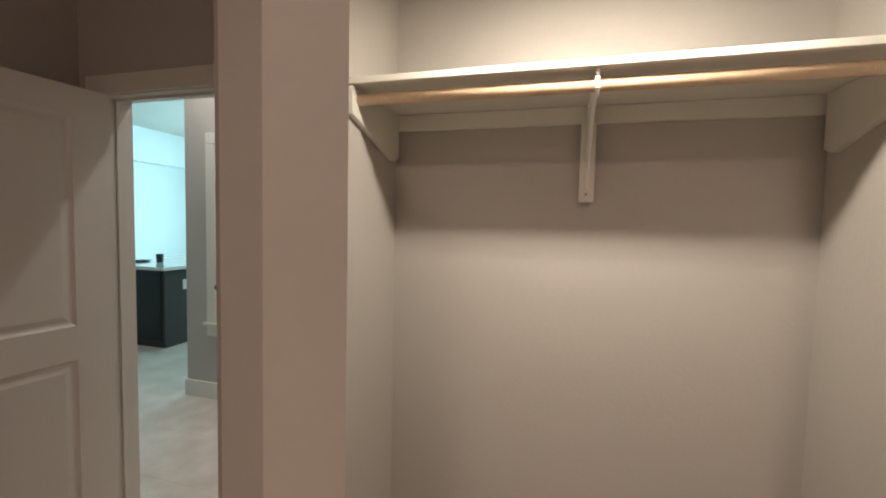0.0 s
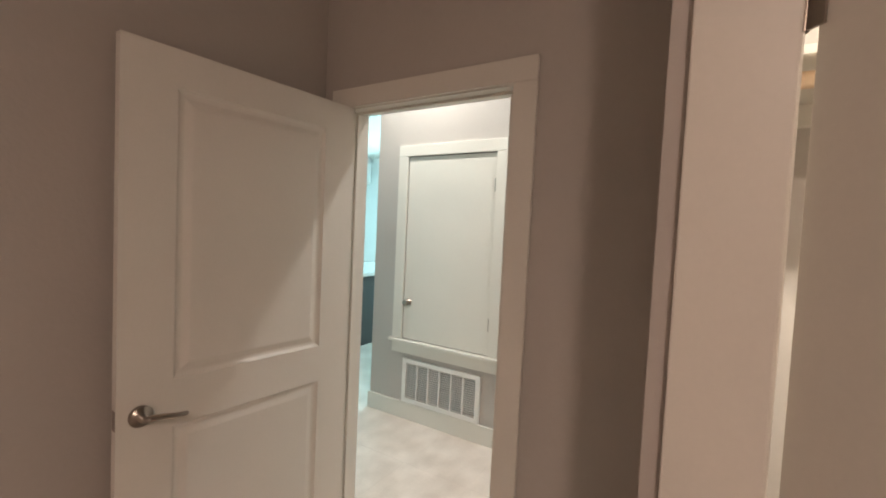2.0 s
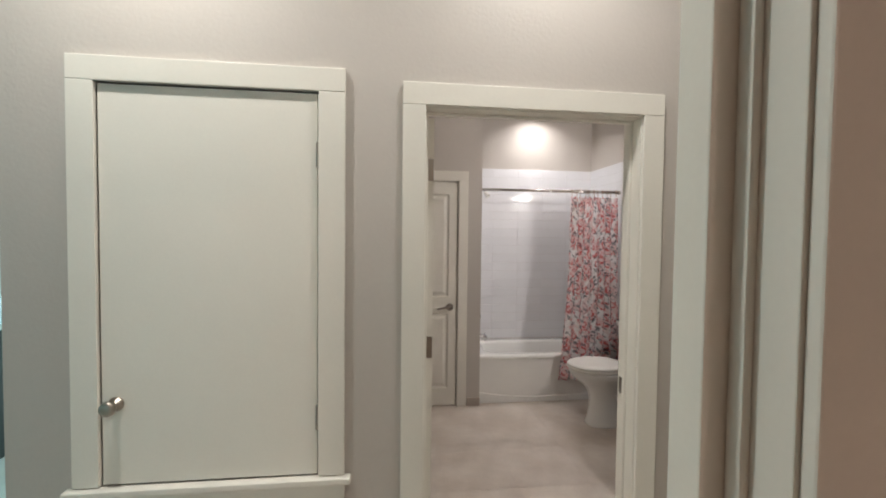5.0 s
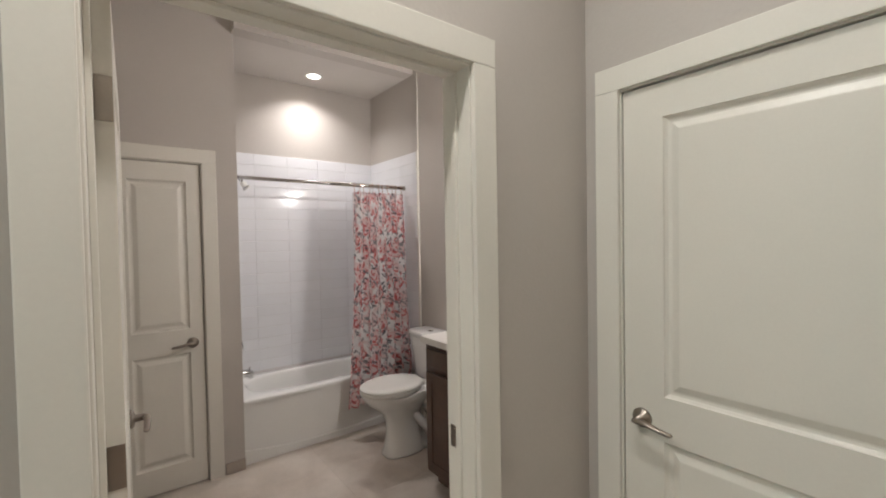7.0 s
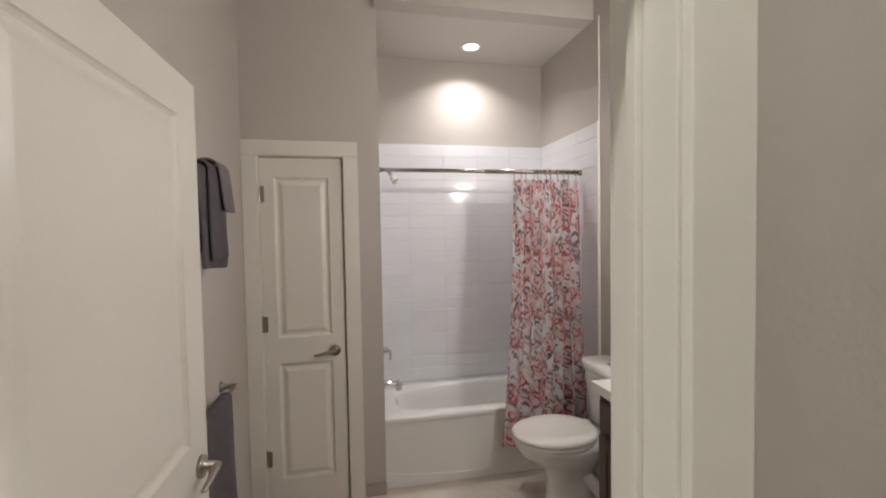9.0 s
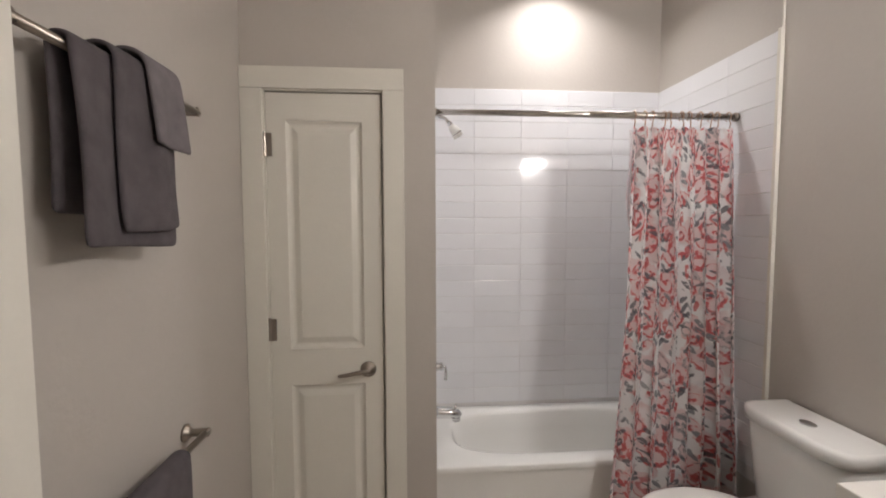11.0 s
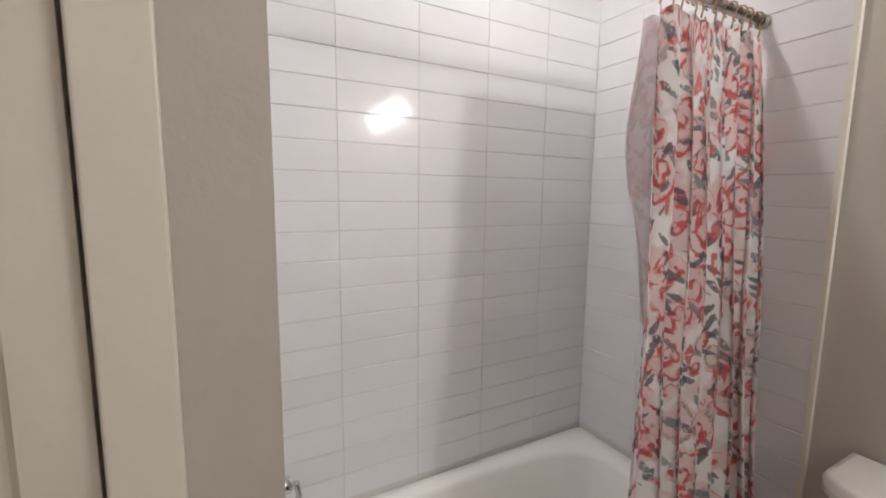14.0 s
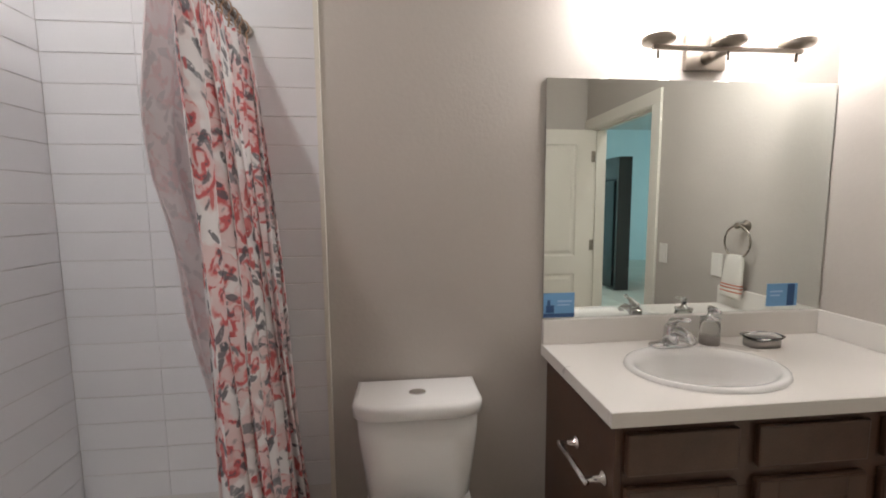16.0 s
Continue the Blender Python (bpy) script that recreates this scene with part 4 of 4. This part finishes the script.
for z, flipz in ((CZ, 1), (CZ - 0.040, -1)):
    hole = [bm.verts.new((x, y, z)) for x, y, _ in oval(SX, SY, 0, SRX - 0.012, SRY - 0.012)]
    rim = []
    for v in hole:
        d = Vector((v.co.x - SX, v.co.y - SY))
        k = min((abs((CX0 if d.x < 0 else 2.583) - SX) / max(abs(d.x), 1e-6)), (abs((CY0 if d.y < 0 else CY1) - SY) / max(abs(d.y), 1e-6)))
        rim.append(bm.verts.new((SX + d.x * k, SY + d.y * k, z)))
    for i in range(len(hole)):
        bm.faces.new((hole[i], hole[(i + 1) % len(hole)], rim[(i + 1) % len(hole)], rim[i]))
    corners = [bm.verts.new((x, y, z)) for x, y in outer]
    for c in corners:
        best = sorted(range(len(rim)), key=lambda i: (rim[i].co - c.co).length)[:2]
        try:
            bm.faces.new((rim[best[0]], rim[best[1]], c))
        except ValueError:
            pass
part("top", bm, LAMINATE, counter)
part("front_edge", box((CX0 - 0.002, CY0, CZ - 0.040), (CX0 + 0.012, CY1 + 0.002, CZ - 0.0005), 0.003), LAMINATE, counter)
part("end_edge", box((CX0 + 0.0125, CY1 - 0.012, CZ - 0.040), (2.583, CY1 + 0.002, CZ - 0.0005), 0.003), LAMINATE, counter)
part("backsplash", box((2.563, CY0 + 0.02, CZ + 0.0005), (2.5835, CY1, 1.024), 0.003), LAMINATE, counter)
part("side_splash", box((CX0 + 0.004, CY0, CZ + 0.0005), (2.5835, CY0 + 0.0195, 1.024), 0.003), LAMINATE, counter)

sink = thing("sink", "white oval drop-in sink", "sink")
rg = [oval(SX, SY, CZ + 0.001, SRX, SRY), oval(SX, SY, CZ + 0.011, SRX - 0.003, SRY - 0.003), oval(SX, SY, CZ + 0.014, SRX - 0.012, SRY - 0.012), oval(SX - 0.006, SY, CZ + 0.010, SRX - 0.036, SRY - 0.028), oval(SX - 0.008, SY, CZ - 0.01, SRX - 0.046, SRY - 0.037), oval(SX - 0.008, SY, CZ - 0.07, SRX - 0.062, SRY - 0.06), oval(SX, SY, CZ - 0.12, 0.085, 0.12), oval(SX, SY, CZ - 0.135, 0.03, 0.03)]
part("bowl", loft(bmesh.new(), rg, False, True), CERAMIC, sink, "", True)
part("drain", lathe(bmesh.new(), ((0.022, 0), (0.020, 0.003)), (SX, SY, CZ - 0.1345)), CHROME, sink, "chrome drain", True)

FX, FY = 2.468, SY - 0.005
tap = thing("faucet", "chrome single-lever basin faucet", "faucet")
zf = CZ + 0.012
part("base", loft(bmesh.new(), [oval(FX, FY, zf, 0.028, 0.078, 3), oval(FX, FY, zf + 0.010, 0.026, 0.074, 3), oval(FX, FY, zf + 0.018, 0.020, 0.04, 2.5)]), CHROME, tap, "", True)
part("body", lathe(bmesh.new(), ((0.026, 0), (0.024, 0.03), (0.022, 0.055), (0.019, 0.065)), (FX, FY, zf + 0.012)), CHROME, tap, "", True)
part("spout", tube(bmesh.new(), [(FX, FY, zf + 0.045), (FX - 0.04, FY, zf + 0.066), (FX - 0.085, FY, zf + 0.064), (FX - 0.115, FY, zf + 0.048)], [0.018, 0.016, 0.014, 0.012], 14), CHROME, tap, "", True)
part("lever", tube(bmesh.new(), [(FX, FY, zf + 0.072), (FX - 0.01, FY, zf + 0.090), (FX - 0.045, FY, zf + 0.104), (FX - 0.085, FY, zf + 0.112)], [0.017, 0.018, 0.011, 0.009], 14, 0.7), CHROME, tap, "", True)

bottle = thing("soap_dispenser", "clear glass soap dispenser with a chrome pump", "soap dispenser")
bx, by = 2.505, 2.265
part("jar", lathe(bmesh.new(), ((0.030, 0), (0.032, 0.004), (0.032, 0.075), (0.026, 0.085), (0.015, 0.09)), (bx, by, CZ + 0.001)), GLASS, bottle, "", True)
part("base_ring", lathe(bmesh.new(), ((0.0335, 0), (0.0335, 0.030), (0.0325, 0.031)), (bx, by, CZ + 0.0008)), SOAP, bottle, "", True)
part("collar", lathe(bmesh.new(), ((0.033, 0), (0.033, 0.006), (0.013, 0.012), (0.006, 0.030)), (bx, by, CZ + 0.089)), CHROME, bottle, "", True)
part("pump", tube(bmesh.new(), [(bx, by, CZ + 0.116), (bx, by, CZ + 0.128), (bx - 0.02, by, CZ + 0.130), (bx - 0.045, by, CZ + 0.124)], [0.010, 0.012, 0.008, 0.006], 12), CHROME, bottle, "", True)
dish = thing("soap_dish", "glass soap dish on a brushed metal base", "soap dish")
part("base", loft(bmesh.new(), [oval(2.462, 2.10, CZ + 0.001, 0.036, 0.058, 3), oval(2.462, 2.10, CZ + 0.024, 0.036, 0.058, 3), oval(2.462, 2.10, CZ + 0.0245, 0.030, 0.052, 3)]), SOAP, dish, "", True)
part("tray", loft(bmesh.new(), [oval(2.462, 2.10, CZ + 0.025, 0.034, 0.054, 3), oval(2.462, 2.10, CZ + 0.038, 0.044, 0.070, 3), oval(2.462, 2.10, CZ + 0.039, 0.040, 0.066, 3), oval(2.462, 2.10, CZ + 0.029, 0.030, 0.05, 3)]), GLASS, dish, "clear glass tray", True)

mirror = thing("wall_mirror", "large frameless mirror over the vanity", "mirror")
part("glass", box((2.576, 1.764, 1.026), (2.582, 2.853, 1.858), 0.0012), MIRROR, mirror)
part("backing", box((2.5822, 1.765, 1.027), (2.5846, 2.852, 1.857)), DARK, mirror)


def card(y0, y1, z0, z1, label, bars):
    c = thing("card", label, "card")
    part("sheet", box((2.5735, y0, z0), (2.5752, y1, z1)), CARDBLUE, c)
    for a, b, lo, hi, mat in bars:
        part("print", box((2.5727, y1 - (y1 - y0) * b, z0 + (z1 - z0) * lo), (2.5734, y1 - (y1 - y0) * a, z0 + (z1 - z0) * hi)), mat, c)


card(2.738, 2.852, 1.030, 1.118, "blue printed card leaning on the mirror", ((0, 1, 0, 0.16, CARDNAVY), (0.08, 0.34, 0.2, 0.5, CARDNAVY), (0.12, 0.22, 0.5, 0.72, CARDNAVY), (0.45, 0.92, 0.62, 0.70, CARDPALE), (0.45, 0.85, 0.48, 0.54, CARDPALE)))
card(1.862, 1.985, 1.042, 1.128, "pale blue printed card on the mirror", ((0.66, 0.90, 0.02, 0.98, CARDNAVY), (0.08, 0.5, 0.62, 0.70, CARDPALE), (0.08, 0.42, 0.45, 0.52, CARDPALE)))

lightbar = thing("vanity_light", "brushed nickel vanity light with three lit frosted glass shades", "wall lamp")
part("backplate", box((2.566, 2.215, 1.890), (2.584, 2.365, 2.010), 0.004), NICKEL, lightbar)
part("arm", tube(bmesh.new(), [(2.567, 2.29, 1.928), (2.52, 2.29, 1.925), (2.465, 2.29, 1.925)], [0.020, 0.015, 0.011], 14), NICKEL, lightbar, "", True)
part("bar", box((2.457, 2.03, 1.917), (2.469, 2.55, 1.931), 0.002), NICKEL, lightbar)
for y in (2.53, 2.29, 2.05):
    part("cup", lathe(bmesh.new(), ((0.010, 0), (0.048, 0.006), (0.052, 0.012), (0.052, 0.022), (0.046, 0.024)), (2.463, y, 1.932)), NICKEL, lightbar, "", True)
    part("finial", lathe(bmesh.new(), ((0.003, -0.026), (0.005, -0.02), (0.004, 0.0)), (2.463, y, 1.916)), NICKEL, lightbar, "", True)
    sh = part("shade", loft(bmesh.new(), [oval(2.463, y, 1.957, 0.046, 0.046), oval(2.463, y, 2.19, 0.050, 0.050), oval(2.463, y, 2.19, 0.046, 0.046), oval(2.463, y, 1.961, 0.042, 0.042)], False, True), SHADE, lightbar, "lit frosted glass shade", True)
    sh.visible_shadow = False


def towel_bar(name, y0, y1, z, label):
    t = thing(name, label, "towel bar")
    for y in (y0, y1):
        part("post", lathe(bmesh.new(), ((0.026, 0), (0.026, 0.005), (0.018, 0.010), (0.011, 0.02), (0.012, 0.062), (0.013, 0.066)), (0.4755, y, z), "x"), NICKEL, t, "", True)
    part("bar", tube(bmesh.new(), [(0.534, y0 - 0.012, z), (0.534, y1 + 0.012, z)], 0.0095, 14), NICKEL, t, "", True)


towel_bar("towel_bar", 2.72, 3.28, 1.822, "brushed nickel towel bar, high on the wall")
towel_bar("towel_bar", 2.72, 3.27, 0.905, "brushed nickel towel bar, low on the wall")


def draped(name, label, mat, y0, y1, z, drop_front, drop_back, thick, seed, gap=0.013):
    """A towel folded over a bar: front drop towards the room."""
    rnd = random.Random(seed)
    prof = []
    for k in range(13):
        prof.append((gap + 0.006 + 0.010 * (1 - k / 12), -drop_front + drop_front * k / 12))
    for k in range(1, 8):
        a = math.pi * k / 8
        prof.append((gap * math.cos(a) + 0.006 * math.cos(a), gap * math.sin(a) + 0.004))
    for k in range(9):
        prof.append((-gap - 0.005, -drop_back * k / 8))
    n = 16
    verts, faces = [], []
    ph = rnd.uniform(0, 6)
    for px, pz in prof:
        for i in range(n + 1):
            u = i / n
            sag = max(0.0, -pz)
            wob = 0.010 * math.sin(u * 7 + ph) * min(1, sag * 4)
            verts.append((0.534 + px + wob * (1 if px > 0 else 0.2), y0 + (y1 - y0) * u + 0.010 * math.sin(sag * 9 + ph) * min(1, sag * 3), z + pz + 0.006 * math.sin(u * 3 + ph) * min(1, sag * 4)))
    w = n + 1
    for j in range(len(prof) - 1):
        for i in range(n):
            faces.append((j * w + i, j * w + i + 1, (j + 1) * w + i + 1, (j + 1) * w + i))
    me = bpy.data.meshes.new(name)
    me.from_pydata(verts, [], faces)
    for p in me.polygons:
        p.use_smooth = True
    me.materials.append(mat)
    ob = new(name, me)
    so = ob.modifiers.new("thickness", "SOLIDIFY")
    so.thickness, so.offset = thick, 0
    su = ob.modifiers.new("round", "SUBSURF")
    su.levels = su.render_levels = 1
    return tagged(ob, label, "towel")


draped("bath_towel", "dark grey bath towel folded over the upper bar", TOWEL, 2.81, 3.09, 1.822, 0.36, 0.30, 0.012, 3)
draped("hand_towel", "dark grey hand towel layered on the upper bar", TOWEL, 2.90, 3.10, 1.828, 0.33, 0.28, 0.010, 5, 0.028)
draped("washcloth", "lighter grey washcloth draped on top of the towels", TOWELPALE, 2.98, 3.11, 1.834, 0.155, 0.12, 0.010, 8, 0.042)
draped("bath_towel", "dark grey bath towel hanging from the lower bar", TOWEL, 2.80, 3.14, 0.905, 0.60, 0.50, 0.014, 11)

ring = thing("towel_ring", "brushed nickel towel ring on the wall", "towel ring")
part("post", lathe(bmesh.new(), ((0.026, 0), (0.026, 0.006), (0.012, 0.016), (0.012, 0.045), (0.016, 0.05)), (2.205, 1.756, 1.325), "y"), NICKEL, ring, "", True)
part("ring", tube(bmesh.new(), [(2.205 + 0.075 * math.sin(a), 1.80, 1.25 + 0.075 * math.cos(a)) for a in [2 * math.pi * k / 40 for k in range(41)]], 0.005, 10), NICKEL, ring, "", True)
cloth = thing("hand_towel", "white hand towel with coral stripes in the towel ring", "towel")
rg = []
for z, hx, hy in ((0.985, 0.062, 0.013), (1.00, 0.062, 0.013), (1.08, 0.058, 0.013), (1.15, 0.052, 0.015), (1.185, 0.045, 0.016), (1.19, 0.03, 0.012)):
    rg.append(oval(2.185 + (z - 1.0) * 0.08, 1.80, z, hx, hy, 3, 28))
part("fabric", loft(bmesh.new(), rg), LINEN, cloth, "", True)
for z in (1.012, 1.030, 1.044):
    part("stripe", loft(bmesh.new(), [oval(2.185 + (z - 1.0) * 0.08, 1.80, z + d, 0.0628, 0.0138, 3, 28) for d in (0, 0.006)]), STRIPE, cloth, "coral woven stripe", True)

tp = thing("paper_holder", "chrome paper holder bar on the side of the vanity", "paper holder")
for x in (2.14, 2.31):
    part("post", lathe(bmesh.new(), ((0.019, 0), (0.019, 0.005), (0.009, 0.012), (0.008, 0.055), (0.010, 0.058)), (x, 2.8325, 0.715), "y"), CHROME, tp, "", True)
part("bar", tube(bmesh.new(), [(2.13, 2.885, 0.712), (2.32, 2.885, 0.712)], 0.008, 12), CHROME, tp, "", True)


# ---- tiles, piece by piece ----
def tile_mesh(name, w, h, t, gap, mat, bev=0.0015, side=None):
    """A tile in its own plane: x across, z up, proud towards -y."""
    a, b = w / 2 - (gap if side is None else side) / 2, h / 2 - gap / 2
    c, d = a - bev * (1 if side is None else 0.25), b - bev
    v = [(-a, 0, -b), (a, 0, -b), (a, 0, b), (-a, 0, b), (-a, -t + bev, -b), (a, -t + bev, -b), (a, -t + bev, b), (-a, -t + bev, b), (-c, -t, -d), (c, -t, -d), (c, -t, d), (-c, -t, d)]
    f = [(8, 9, 10, 11)]
    for i in range(4):
        j = (i + 1) % 4
        f += [(i, j, j + 4, i + 4), (i + 4, j + 4, j + 8, i + 8)]
    me = bpy.data.meshes.new(name)
    me.from_pydata(v, [], f)
    me.materials.append(mat)
    return me


PW, PH, Z0 = 0.2694, 0.0901, 0.4565
solid("trim_grout_back", box((1.222, 4.4175, 0.40), (2.578, 4.4249, 2.2585)), TILEGROUT, "grey grout bed of the shower tiles")
solid("trim_grout_right", box((2.5775, 3.612, 0.40), (2.5849, 4.4175, 2.2585)), TILEGROUT, "grey grout bed of the shower tiles")
solid("trim_grout_left", box((1.2162, 3.792, 0.40), (1.2235, 4.4175, 2.2585)), TILEGROUT, "grey grout bed of the shower tiles")
full = tile_mesh("tile", PW, PH, 0.010, 0.0024, TILE, 0.0014, 0.0010)
cut_l = tile_mesh("tile", 0.078, PH, 0.010, 0.0024, TILE, 0.0014, 0.0010)
jig = random.Random(5)


def lay(me, parent, m):
    ob = new("tile", me)
    ob.parent = parent
    ob.matrix_world = m @ pose(0, 0, 0, jig.uniform(-0.16, 0.16), 0, jig.uniform(-0.12, 0.12))


for r in range(20):
    z = Z0 + (r + 0.5) * PH
    for c in range(5):
        lay(full, wall_tub_back, pose(1.2275 + (c + 0.5) * PW, 4.425, z))
    for c in range(3):
        lay(full, wall_tub_right, pose(2.585, 4.415 - (c + 0.5) * PW, z, 0, 0, -90))
    for c in range(2):
        lay(full, wall_tub_left, pose(1.216, 4.415 - (c + 0.5) * PW, z, 0, 0, 90))
    lay(cut_l, wall_tub_left, pose(1.216, 4.415 - 2 * PW - 0.039, z, 0, 0, 90))

FT = 0.457
slab = tile_mesh("floor_tile", FT, FT, 0.006, 0.0006, FLOOR, 0.0003)
floor_ob = bpy.data.objects["floor"]
for i in range(-9, 7):
    for j in range(0, 10):
        x, y = -0.60 + (i + 0.5) * FT, 0.21 + (j + 0.5) * FT
        if x > 2.75 or (y > 2.0 and -0.9 < x < 0.2) or y > 4.2:
            continue
        ob = new("floor_tile", slab)
        ob.parent = floor_ob
        ob.matrix_world = pose(x, y, -0.006, -90)
